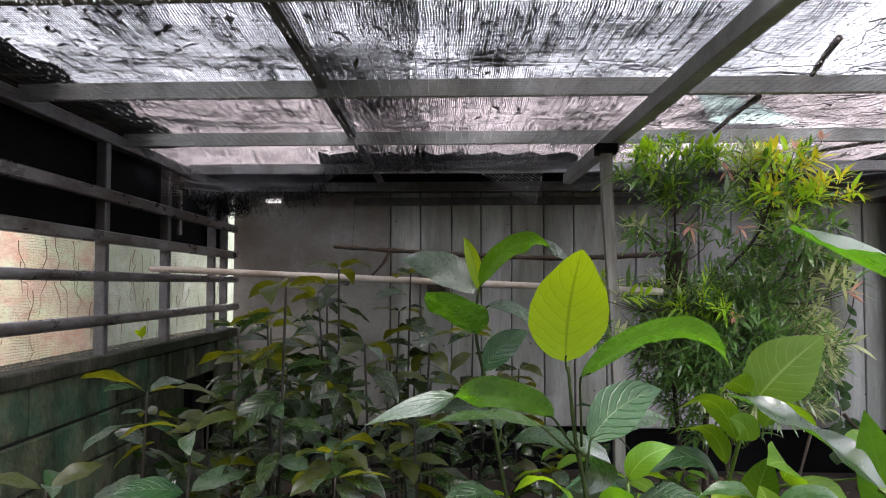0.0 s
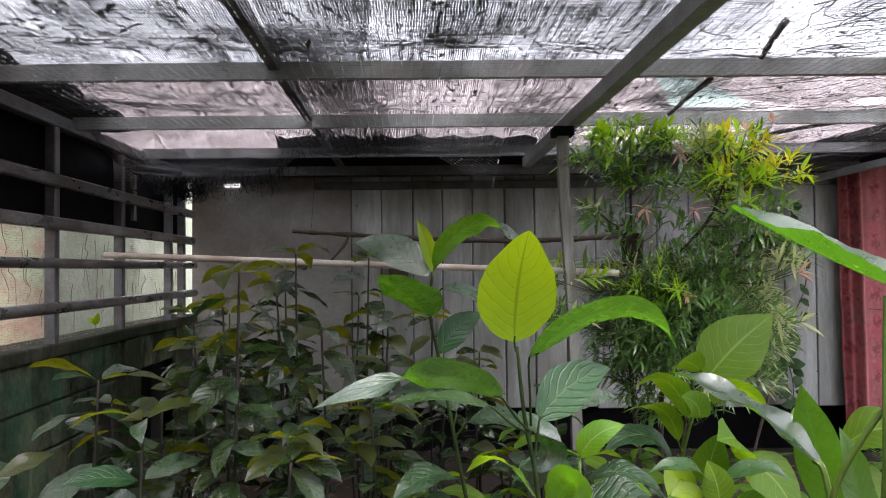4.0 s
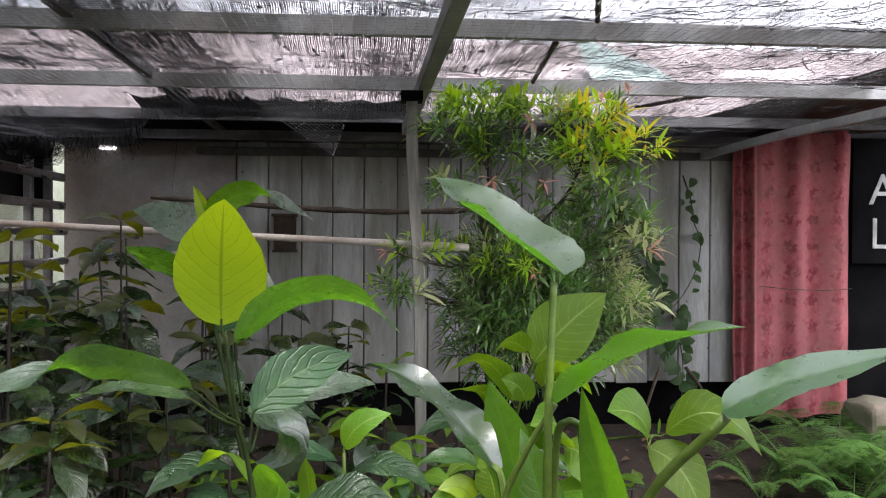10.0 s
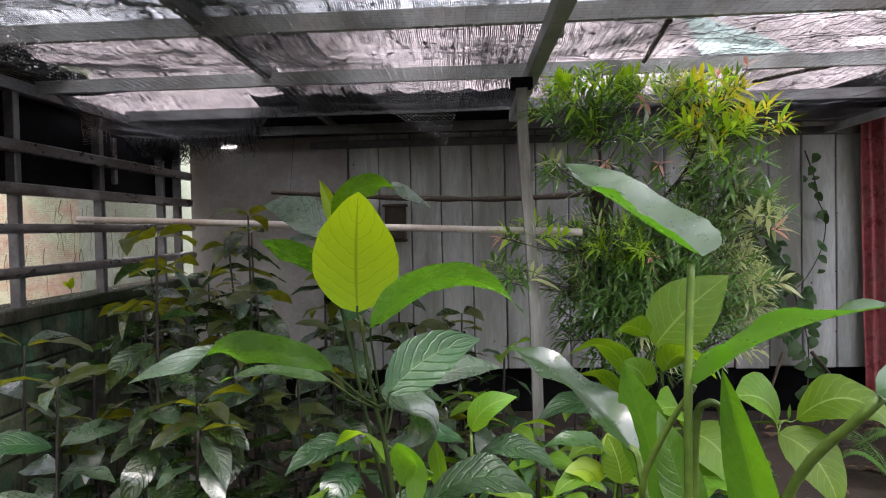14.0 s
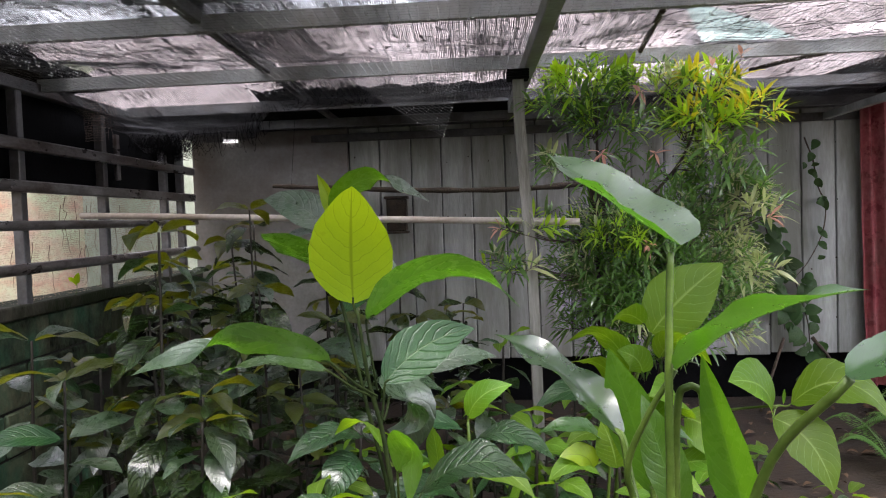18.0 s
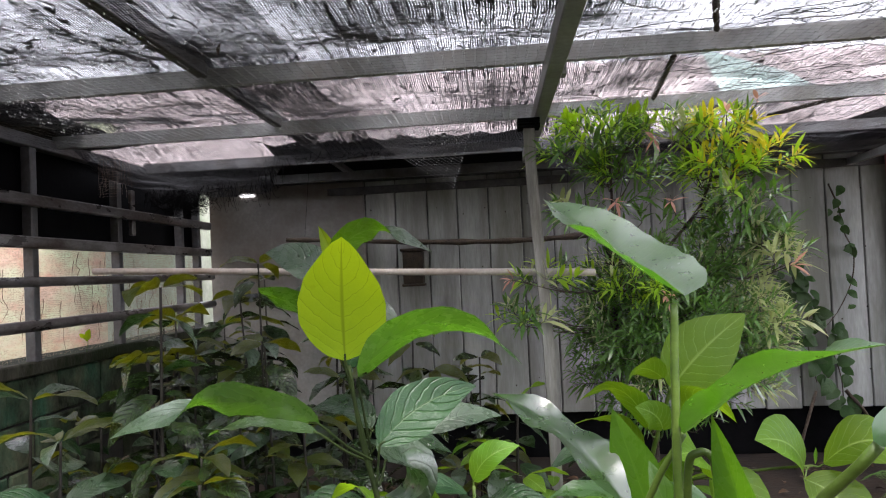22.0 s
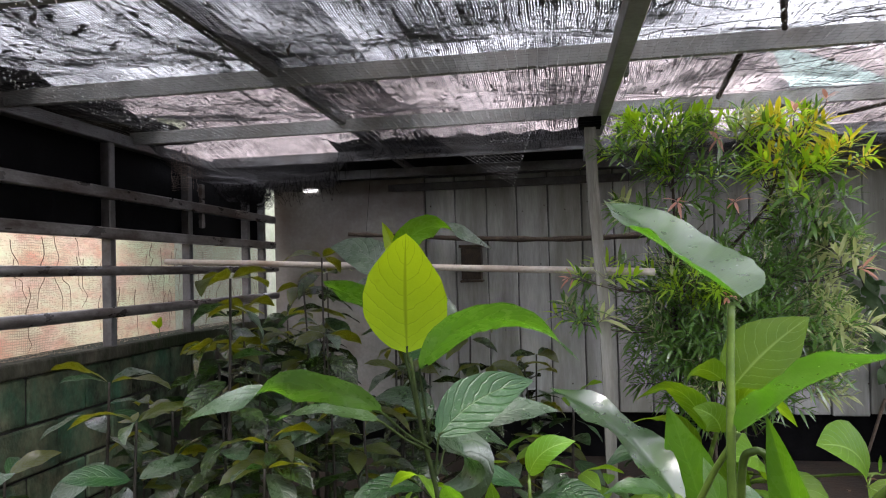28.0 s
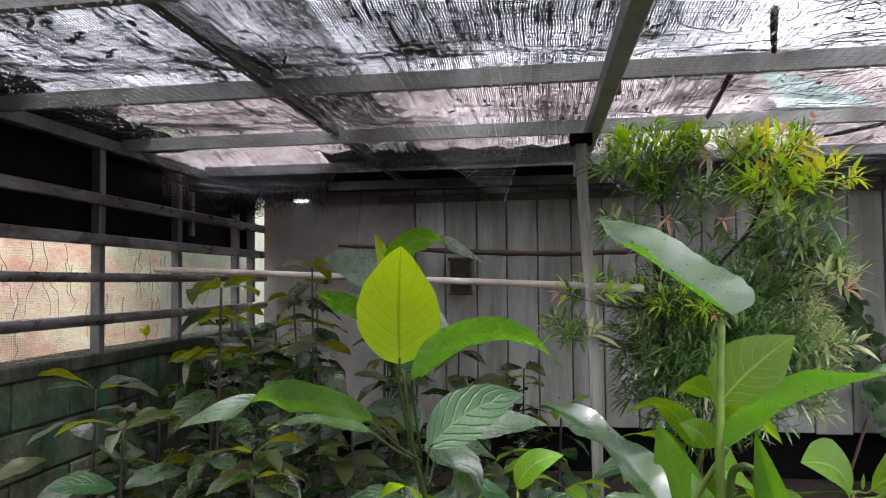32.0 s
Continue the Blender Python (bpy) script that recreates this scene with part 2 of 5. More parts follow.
M_young = leaf_material("young_leaf", (0.18, 0.27, 0.008), (0.25, 0.34, 0.011), (0.07, 0.11, 0.004), (0.39, 0.54, 0.003), 0.60, 0.42, 8, 0.16, 0.08, 0.45, 0.3, 0.7)
M_green = leaf_material("green_leaf", (0.018, 0.055, 0.011), (0.03, 0.08, 0.015), (0.05, 0.10, 0.03), (0.085, 0.24, 0.004), 0.36, 0.30, 9, 0.28, 0.8, film=0.24)
M_light = leaf_material("light_green_leaf", (0.060, 0.145, 0.009), (0.10, 0.20, 0.014), (0.36, 0.46, 0.15), (0.27, 0.47, 0.009), 0.46, 0.45, 9, 0.4, -0.3, 1.6, 0.3, 0.6)
M_broad = leaf_material("broad_dark_leaf", (0.007, 0.034, 0.008), (0.015, 0.054, 0.012), (0.06, 0.11, 0.04), (0.05, 0.16, 0.008), 0.16, 0.30, 9, 0.9, 0.35, 1.4, 0.14)
M_fresh = leaf_material("fresh_green_leaf", (0.030, 0.085, 0.006), (0.048, 0.115, 0.009), (0.09, 0.18, 0.035), (0.15, 0.37, 0.004), 0.44, 0.38, 11, 0.25, 0.4, 1.2, 0.25)
M_dark = leaf_material("dark_glossy_leaf", (0.010, 0.030, 0.005), (0.028, 0.056, 0.009), (0.04, 0.06, 0.02), (0.05, 0.13, 0.008), 0.18, 0.24, 9, 1.0, 0.38, film=0.09)
M_quilt = leaf_material("quilted_dark_leaf", (0.007, 0.032, 0.010), (0.019, 0.056, 0.015), (0.11, 0.16, 0.08), (0.04, 0.11, 0.015), 0.12, 0.34, 7, 0.5, -0.25, 1.5, 0.18, 0.4)
# greyer, glossier green that stands for sky sheen on leaf tops
M_sheen = leaf_material("sky_sheen_leaf", (0.016, 0.040, 0.016), (0.034, 0.068, 0.028), (0.08, 0.12, 0.07), (0.05, 0.16, 0.01), 0.2, 0.3, 9, 0.5, 0.85, film=0.26, coat_ior=1.75)
M_olive = leaf_material("olive_leaf", (0.025, 0.044, 0.004), (0.046, 0.056, 0.005), (0.05, 0.065, 0.01), (0.27, 0.29, 0.003), 0.42, 0.34, 8, 0.6, 0.4, film=0.25)
M_waxy = leaf_material("waxy_leaf", (0.014, 0.042, 0.012), (0.026, 0.062, 0.017), (0.035, 0.07, 0.028), (0.070, 0.22, 0.004), 0.30, 0.30, 22, 0.07, 0.95, film=0.19, coat_ior=2.0)
M_tree = leaf_material("tree_leaf", (0.036, 0.088, 0.030), (0.135, 0.21, 0.085), (0.20, 0.28, 0.12), (0.23, 0.52, 0.045), 0.32, 0.24, 14, 0.1, 1.0)
M_tree_pale = leaf_material("tree_pale_tip_leaf", (0.40, 0.48, 0.20), (0.56, 0.60, 0.32), (0.55, 0.56, 0.32), (0.64, 0.74, 0.27), 0.40, 0.35, 14, 0.1, 0.6)
M_tree_young = leaf_material("tree_young_leaf", (0.20, 0.40, 0.020), (0.38, 0.58, 0.032), (0.38, 0.50, 0.05), (0.60, 0.90, 0.020), 0.48, 0.33, 14, 0.1, 0.5)
M_tree_yellow = leaf_material("tree_yellow_leaf", (0.48, 0.46, 0.02), (0.62, 0.50, 0.03), (0.5, 0.45, 0.06), (0.95, 0.80, 0.03), 0.5, 0.35, 14, 0.1, 0.4)
M_tree_red = leaf_material("tree_red_leaf", (0.66, 0.30, 0.20), (0.76, 0.46, 0.34), (0.6, 0.3, 0.2), (0.98, 0.52, 0.38), 0.4, 0.35, 14, 0.1, 0.4)
M_shade = net_material("black_shade_net", (0.035, 0.035, 0.040), 0.0080, 0.0125, 0.12, 1.3, film=0.33, grain=1.0, stray=0.008)
M_thread = surface("black_net_tape", (0.018, 0.018, 0.021), (0.05, 0.05, 0.057), 8, 0.45, 0, 70, 0.1, spec=0.3)
M_fence_net = net_material("brown_fence_net", (0.17, 0.13, 0.09), 0.011, 0.011, 0.12, 1.2, "yz", grain=1.3, stray=0.03)
M_wire = surface("wet_wire", (0.03, 0.03, 0.03), (0.07, 0.07, 0.07), 30, 0.3, 0.2, 90, 0.1)


# ---- building helpers ----
def mesh_of(name, bm, material, smooth=False):
    me = bpy.data.meshes.new(name)
    bm.to_mesh(me)
    bm.free()
    me.materials.append(material)
    if smooth:
        me.polygons.foreach_set("use_smooth", [True] * len(me.polygons))
    return me


def part(name, bm, material, parent, label="", smooth=False):
    ob = new(name, mesh_of(name, bm, material, smooth))
    ob.parent = parent
    return tagged(ob, label)


def thing(name, label, category, at=(0, 0, 0), group="", kind=""):
    ob = new(name)
    ob.location = at
    ob.empty_display_size = 0.05
    return tagged(ob, label, category, group, kind)


def box(bm, x0, x1, y0, y1, z0, z1, bev=0.0, m=None):
    r = bmesh.ops.create_cube(bm, size=1.0)
    vs = r["verts"]
    for v in vs:
        v.co = Vector(((x0 + x1) / 2 + v.co.x * (x1 - x0), (y0 + y1) / 2 + v.co.y * (y1 - y0), (z0 + z1) / 2 + v.co.z * (z1 - z0)))
    if m is not None:
        for v in vs:
            v.co = m @ v.co
    if bev:
        es = {e for v in vs for e in v.link_edges}
        bmesh.ops.bevel(bm, geom=list(es), offset=bev, segments=1, affect="EDGES")
    return bm


def smooth_path(pts, steps=6):
    """Catmull-Rom points through pts."""
    p = [Vector(q) for q in pts]
    if len(p) < 3:
        return [p[0].lerp(p[-1], i / steps) for i in range(steps + 1)]
    p = [2 * p[0] - p[1], *p, 2 * p[-1] - p[-2]]
    out = []
    for i in range(1, len(p) - 2):
        a, b, c, d = p[i - 1:i + 3]
        for k in range(steps):
            t = k / steps
            out.append(0.5 * (2 * b + (c - a) * t + (2 * a - 5 * b + 4 * c - d) * t * t + (3 * b - a - 3 * c + d) * t ** 3))
    return [*out, p[-2]]


def tube(bm, path, r0, r1=None, sides=8, wobble=0.0):
    r1 = r0 if r1 is None else r1
    rings, n = [], len(path)
    side = None
    for i, q in enumerate(path):
        d = (path[min(i + 1, n - 1)] - path[max(i - 1, 0)]).normalized()
        if side is None:
            side = d.orthogonal().normalized()
        side = (side - d * side.dot(d)).normalized()
        up = d.cross(side)
        r = r0 + (r1 - r0) * i / max(1, n - 1)
        if wobble:
            r *= 1 + wobble * noise.noise(q * 25)
        rings.append([bm.verts.new(q + (side * math.cos(a) + up * math.sin(a)) * r) for a in (2 * math.pi * k / sides for k in range(sides))])
    for a, b in zip(rings, rings[1:]):
        for k in range(sides):
            bm.faces.new((a[k], a[(k + 1) % sides], b[(k + 1) % sides], b[k]))
    bm.faces.new(list(reversed(rings[0])))
    bm.faces.new(rings[-1])
    return bm


def blade(bm, base, mid, tip, width, face, fold=0.15, wave=0.03, belly=0.42, sharp=1.0, point=1.0, nu=8, nv=16, seed=0, twist=0.0, flip=0.5, ribs=1.0):
    """A leaf: midrib from base over mid to tip, blade across it, its upper side towards face."""
    base, mid, tip, face = (Vector(v) for v in (base, mid, tip, face))
    ctrl = 2 * mid - (base + tip) / 2
    uvl = bm.loops.layers.uv.verify()
    length = (mid - base).length + (tip - mid).length
    grid = []
    for j in range(nv + 1):
        v = j / nv
        p = base * (1 - v) ** 2 + ctrl * 2 * v * (1 - v) + tip * v * v
        d = ((ctrl - base) * (1 - v) + (tip - ctrl) * v).normalized()
        f = face - d * face.dot(d)
        f = f.normalized() if f.length > 1e-4 else d.orthogonal().normalized()
        if twist:
            k = min(1.0, max(0.0, (v - flip) / 0.28))
            f.rotate(Matrix.Rotation(radians(twist) * k * k * (3 - 2 * k), 3, d))
        s = d.cross(f).normalized()
        if v < belly:
            prof = math.sin(math.pi / 2 * v / belly) ** (0.62 * sharp)
        else:
            prof = max(0.0, math.cos(math.pi / 2 * (v - belly) / (1 - belly))) ** (0.95 * point)
        half = width / 2 * prof * (1 + 0.05 * noise.noise((v * 9, seed * 7.1, 0.3)))
        row = []
        for i in range(nu + 1):
            u = i / nu * 2 - 1
            lift = abs(u) * half * fold
            rip = wave * length * abs(u) ** 1.5 * math.sin(v * 13 + seed * 2.3 + (u > 0) * 1.7) * (0.3 + v * 0.7) * prof
            quilt = 0.0038 * ribs * length * math.sin((v * 8 - abs(u) ** 1.25 * 2.3) * 2 * math.pi) * prof * min(1, abs(u) * 4)
            row.append((bm.verts.new(p + s * u * half + f * (lift + rip + quilt)), (u * 0.5 + 0.5, v)))
        grid.append(row)
    for a, b in zip(grid, grid[1:]):
        for i in range(nu):
            q = (a[i], a[i + 1], b[i + 1], b[i])
            fc = bm.faces.new([w[0] for w in q])
            fc.smooth = True
            for lp, w in zip(fc.loops, q):
                lp[uvl].uv = w[1]
    return bm


# ---- the ground and the closing forms ----
def sheet(bm, nx, ny, fn):
    g = [[bm.verts.new(fn(i / nx, j / ny)) for i in range(nx + 1)] for j in range(ny + 1)]
    for a, b in zip(g, g[1:]):
        for i in range(nx):
            bm.faces.new((a[i], a[i + 1], b[i + 1], b[i])).smooth = True
    return bm


def soil_height(x, y):
    near = max(0.0, 1 - max(abs(x - 1), abs(y - 3)) / 6)
    return near * (0.03 * noise.noise((x * 1.5, y * 1.5, 0)) + 0.012 * noise.noise((x * 9, y * 9, 2)))


def warp(a, half, c):
    k = a * 2 - 1
    return c + half * k * (0.02 + 0.98 * abs(k) ** 4)


bm = sheet(bmesh.new(), 110, 110, lambda a, b: (lambda x, y: (x, y, soil_height(x, y)))(warp(a, 400, 1.0), warp(b, 400, 3.0)))
ground = tagged(new("ground", mesh_of("ground", bm, M_soil)), "damp dark brown earth floor", "ground", kind="structure")

BACK = 5.92
SLOPE = -0.05


def back_y(x):
    return BACK + SLOPE * x


# back wall of upright grey boards
wall_north = thing("wall_north", "grey weathered wall of upright fibre boards", "wall", kind="structure")
turn_back = Matrix.Rotation(math.atan(SLOPE), 4, "Z")
bm = bmesh.new()
box(bm, -1.56, 3.5, 0.03, 0.09, 0.36, 2.33, 0, Matrix.Translation((0, BACK, 0)) @ turn_back)
part("backing", bm, M_steel_dark, wall_north)
# near-black strip stands for the shade in the recess below the boards
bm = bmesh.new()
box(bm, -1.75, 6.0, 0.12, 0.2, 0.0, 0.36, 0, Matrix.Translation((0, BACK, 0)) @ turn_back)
part("plinth", bm, M_black, wall_north, "black strip for the shade in the recess under the boards")
rnd = random.Random(3)
part("smooth_panel", box(bmesh.new(), -1.64, -0.42, 5.905, 5.95, 0.36, 2.17, 0.004), M_panel, wall_north, "smooth dark sheet with a dull gloss")
bx = -0.415
while bx < 3.42:
    w = 0.243 + rnd.uniform(-0.012, 0.012)
    bm = bmesh.new()
    box(bm, 0.004, w - 0.005, -0.012, 0.028, 0.355 + rnd.uniform(-0.008, 0.01), 2.17, 0.006)
    ob = part("board", bm, M_board, wall_north)
    ob.matrix_world = Matrix.Translation((0, BACK + rnd.uniform(-0.006, 0.006), 0)) @ turn_back @ Matrix.Translation((bx, 0, 0))
    bx += w
bm = bmesh.new()
box(bm, -1.56, 3.5, -0.05, -0.015, 2.07, 2.13, 0.004, Matrix.Translation((0, BACK, 0)) @ turn_back)
part("top_rail", bm, M_steel_dark, wall_north, "dark steel rail along the top")

bm = bmesh.new()
for k in range(22):
    for z in (0.62, 1.02, 1.46, 1.9):
        if rnd.random() < 0.8:
            x = -0.35 + k * 0.17 + rnd.uniform(-0.03, 0.03)
            r = rnd.uniform(0.003, 0.0065)
            q = Vector((x, back_y(x) - 0.021, z + rnd.uniform(-0.05, 0.05)))
            bm.faces.new([bm.verts.new(q + Vector((r * math.cos(a), 0, r * 1.3 * math.sin(a)))) for a in (6.2832 * i / 7 for i in range(7))])
bmesh.ops.solidify(bm, geom=bm.faces[:], thickness=0.006)
tagged(part("nail_heads", bm, M_bark, wall_north, "rusty nail heads"), kind="stuff")

# left wall: mossy blocks with a ledge
WX = -1.63
wall_west = thing("wall_west", "low mossy concrete block wall with a ledge", "wall", kind="structure")
bm = bmesh.new()
box(bm, WX - 0.16, WX - 0.012, -3.2, 4.68, 0, 1.05)
box(bm, WX - 0.16, WX - 0.012, 5.42, 5.98, 0, 1.05)
box(bm, WX - 0.16, WX - 0.012, 4.68, 5.42, 0.84, 1.05)
box(bm, WX - 0.16, WX - 0.012, 4.68, 5.42, 0, 0.28)
part("mortar", bm, M_mortar, wall_west)
# black block behind the gap gives the opening its inner shade
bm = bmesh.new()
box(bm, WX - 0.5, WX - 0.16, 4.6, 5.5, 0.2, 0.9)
part("niche_back", bm, M_black, wall_west, "black block for the shade inside the wall opening")
rnd = random.Random(8)
for c in range(5):
    z0 = 1.05 - 0.21 * (c + 1)
    y = -0.2 + (c % 2) * 0.2
    while y < 5.9:
        y1 = min(y + 0.4, 5.95)
        if not (y1 > 4.5 and z0 < 0.82) and y1 - y > 0.05:
            bm = bmesh.new()
            box(bm, WX - 0.06, WX + rnd.uniform(-0.004, 0.005), y + 0.006, y1 - 0.006, z0 + 0.006, z0 + 0.204, 0.007)
            part("block", bm, M_block, wall_west)
        y = y1
bm = bmesh.new()
box(bm, WX - 0.2, WX + 0.03, -3.2, 5.98, 1.052, 1.115, 0.008)
bmesh.ops.subdivide_edges(bm, edges=[e for e in bm.edges if abs(e.verts[0].co.y - e.verts[1].co.y) > 2], cuts=40)
for v in bm.verts:
    v.co += Vector((0.008, 0, 0.006)) * noise.noise(v.co * 6)
part("ledge", bm, M_concrete, wall_west, "stained concrete ledge with moss")
bm = bmesh.new()
box(bm, WX - 0.08, WX + 0.035, 4.44, 4.68, 0, 1.05, 0.008)
box(bm, WX - 0.08, WX + 0.03, 5.42, 5.6, 0, 1.05, 0.008)
part("pier", bm, M_concrete, wall_west, "bare stained concrete pier")

# frame of the west side: uprights and rails
side_frame = thing("side_rail_frame", "grey steel side frame with four long rails", "frame", (WX, 3.6, 1.11))
side_frame.location = (0, 0, 0)
for y, zt in ((1.1, 2.14), (2.5, 2.14), (3.6, 2.13), (4.42, 2.12), (5.3, 2.1), (5.6, 2.1)):
    bm = bmesh.new()
    box(bm, WX - 0.025, WX + 0.025, y - 0.025, y + 0.025, 1.11, zt, 0.004)
    part("upright", bm, M_steel_dark, side_frame)
bm = bmesh.new()
box(bm, WX + 0.026, WX + 0.05, 4.52, 4.56, 1.75, 2.02, 0.003)
part("splice_plate", bm, M_rail, side_frame)
for z, r in ((1.87, 0.028), (1.672, 0.028)):
    bm = bmesh.new()
    box(bm, WX + 0.027, WX + 0.067, 0.6, 5.74, z - r, z + r, 0.006)
    part("rail", bm, M_rail, side_frame)
for z, r in ((1.492, 0.024), (1.288, 0.027)):
    bm = bmesh.new()
    tube(bm, smooth_path([(WX + 0.05, 0.6, z), (WX + 0.052, 1.4, z + 0.004), (WX + 0.05, 3.4, z - 0.004), (WX + 0.05, 5.76, z - 0.004)], 5), r, sides=12)
    part("pipe_rail", bm, M_rail, side_frame, "round steel pipe rail", True)
bm = bmesh.new()
box(bm, WX - 0.03, WX + 0.03, 0.6, 5.85, 2.13, 2.19, 0.004)
part("top_rail", bm, M_steel_dark, side_frame)

# ---- roof frame ----
roof_frame = thing("roof_frame", "galvanised steel roof frame of purlins and rafters", "roof frame")


def channel(bm, x0, x1, y, z, h=0.062, d=0.035, slope=-0.04):
    """C-section purlin with its web to the front and lips top and bottom."""
    m = Matrix.Translation((0, y, 0)) @ Matrix.Rotation(math.atan(slope), 4, "Z")
    box(bm, x0, x1, 0, 0.004, z, z + h, 0, m)
    box(bm, x0, x1, 0.0045, d, z, z + 0.004, 0, m)
    box(bm, x0, x1, 0.0045, d, z + h - 0.004, z + h, 0, m)
    box(bm, x0, x1, d - 0.004, d, z + 0.0045, z + 0.016, 0, m)
    return bm


# purlins past y = 4 take the darker steel
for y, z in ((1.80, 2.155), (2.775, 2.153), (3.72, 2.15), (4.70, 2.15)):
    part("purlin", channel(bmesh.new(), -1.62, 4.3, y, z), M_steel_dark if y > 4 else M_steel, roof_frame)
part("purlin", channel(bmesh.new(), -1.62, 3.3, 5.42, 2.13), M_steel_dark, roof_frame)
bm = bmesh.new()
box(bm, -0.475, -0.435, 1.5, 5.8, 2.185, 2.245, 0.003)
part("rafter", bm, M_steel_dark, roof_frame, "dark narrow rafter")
bm = bmesh.new()
box(bm, 0.76, 0.815, 1.5, 4.75, 2.085, 2.149, 0.004)
part("rafter", bm, M_steel, roof_frame, "pale broad rafter")
bm = bmesh.new()
tube(bm, smooth_path([(3.12, 5.7, 2.1), (2.95, 4.4, 2.07), (2.85, 3.2, 2.03), (2.8, 1.0, 2.0)], 4), 0.032, sides=4)
part("side_beam", bm, M_steel, roof_frame, "grey sloping edge beam")
bm = bmesh.new()
for k, y in enumerate((2.83, 1.86)):
    box(bm, 0.816, 0.846, y - 0.02, y + 0.03, 2.12, 2.2, 0.003)
part("bracket", bm, M_steel, roof_frame)

# the bent post
post = thing("bent_post", "slightly bent grey-brown steel post on the earth", "post", (0.79, 3.36, 0))
bm = bmesh.new()
path = smooth_path([(0.0, 0, -0.05), (-0.012, 0, 0.6), (-0.022, 0, 1.2), (-0.052, 0, 1.75), (-0.058, 0, 2.05)], 5)
tube(bm, path, 0.031, 0.033, sides=4, wobble=0.08)
part("shaft", bm, M_post, post)
bm = bmesh.new()
for k in range(4):
    box(bm, -0.105, -0.012, -0.05, 0.045, 2.035 + k * 0.011, 2.043 + k * 0.011, 0.002)
part("binding", bm, M_black, post, "black wound binding at the top")

# the pale pole and the perch branch
pole = thing("long_pole", "long pale bamboo pole lying across the rails", "pole")
bm = bmesh.new()
tube(bm, smooth_path([(-1.57, 4.05, 1.535), (-0.9, 3.9, 1.505), (-0.1, 3.7, 1.467), (0.73, 3.42, 1.43), (0.98, 3.36, 1.418)], 6), 0.017, 0.015, 10, 0.1)
part("pole_shaft", bm, M_pole, pole, smooth=True)
perch = thing("perch_branch", "dark dry forked branch hung as a perch", "branch")
bm = bmesh.new()
tube(bm, smooth_path([(-0.66, 4.55, 1.68), (-0.3, 4.55, 1.655), (0.2, 4.56, 1.625), (0.75, 4.55, 1.61), (1.3, 4.5, 1.63)], 6), 0.013, 0.018, 7, 0.5)
part("bough", bm, M_bark, perch, smooth=True)
bm = bmesh.new()
tube(bm, smooth_path([(-0.32, 4.55, 1.655), (-0.36, 4.54, 1.58), (-0.43, 4.53, 1.5)], 4), 0.012, 0.007, 6, 0.4)
part("fork", bm, M_bark, perch, smooth=True)
for x, z in ((-0.55, 1.675), (1.0, 1.62)):
    part("hanging_wire", tube(bmesh.new(), [Vector((x, 4.55, z)), Vector((x + 0.02, 4.66, 2.16))], 0.0011, 0.0011, 4), M_black, perch)

# plain unseen walls behind and beside the camera, added to block low light
M_plaster = surface("grey_plaster", (0.20, 0.20, 0.19), (0.30, 0.30, 0.28), 1.5, 0.85, 0, 25, 0.3, ((0.12, 0.12, 0.1), 0.4))
unseen_light_wall = thing("unseen_light_wall", "plain grey plaster wall, unseen, added to block low light", "wall", kind="structure")
part("plaster", box(bmesh.new(), -3.0, 2.6, -2.3, -2.1, 0, 3.3), M_plaster, unseen_light_wall)
part("plaster", box(bmesh.new(), 2.602, 6.5, -2.3, -2.1, 0, 1.5), M_plaster, unseen_light_wall)
part("plaster", box(bmesh.new(), 6.42, 6.6, -2.1, 5.6, 0, 0.9), M_plaster, unseen_light_wall)

# ---- nets of the roof ----
def net_height(x, y):
    """Sagging cloth over the purlins."""
    bay = math.sin(math.pi * ((y - 0.8) % 0.975) / 0.975)
    z = 2.235 - 0.045 * bay + 0.03 * noise.noise((x * 1.3, y * 1.3, 4)) + 0.015 * noise.noise((x * 5, y * 5, 9))
    back = max(0.0, y - 3.8)
    z -= 0.13 * back * max(0.0, min(1.0, (-0.2 - x) / 0.7))
    z -= 0.09 * back
    return z


def net_back(x):
    return 4.46 + 0.5 * max(0.0, min(1.0, (x - 0.72) / 0.12)) + 0.08 * math.sin(x * 3.1 + 1.0) + 0.06 * noise.noise((x * 4, 0, 0)) + 0.45 * max(0.0, min(1.0, (-0.62 - x) / 0.2))


def cloth(u, v):
    x = -1.6 + 4.6 * u
    y = 1.66 + (net_back(x) - 1.66) * v
    return (x, y, net_height(x, y))


def in_gap(x, y):
    """Small opening where the net has torn away."""
    return ((x - 2.32) / 0.2) ** 2 + ((y - 3.35) / 0.13) ** 2 < 1 + 0.4 * noise.noise((x * 6, y * 6, 2))


def lets_light_in(x, y):
    """Over the tree the cloth is left out to let sky light down; only the coarse tapes are left."""
    return ((x - 1.45) / 0.5) ** 2 + ((y - 3.8) / 0.5) ** 2 < 1 + 0.5 * noise.noise((x * 8, y * 8, 5))


shade_net = thing("shade_net", "black woven shade net sagging over the roof, wet and littered", "net")
bm = sheet(bmesh.new(), 120, 150, cloth)
torn = [f for f in bm.faces if in_gap(*f.calc_center_median()[:2]) or lets_light_in(*f.calc_center_median()[:2])]
bmesh.ops.delete(bm, geom=torn, context="FACES")
part("net_cloth", bm, M_shade, shade_net, smooth=True)

# second, doubled strip that shows darker
M_double = net_material("doubled_shade_net", (0.02, 0.02, 0.024), 0.0064, 0.0110, 0.25, 1.0, film=0.38, grain=1.1, stray=0.02)
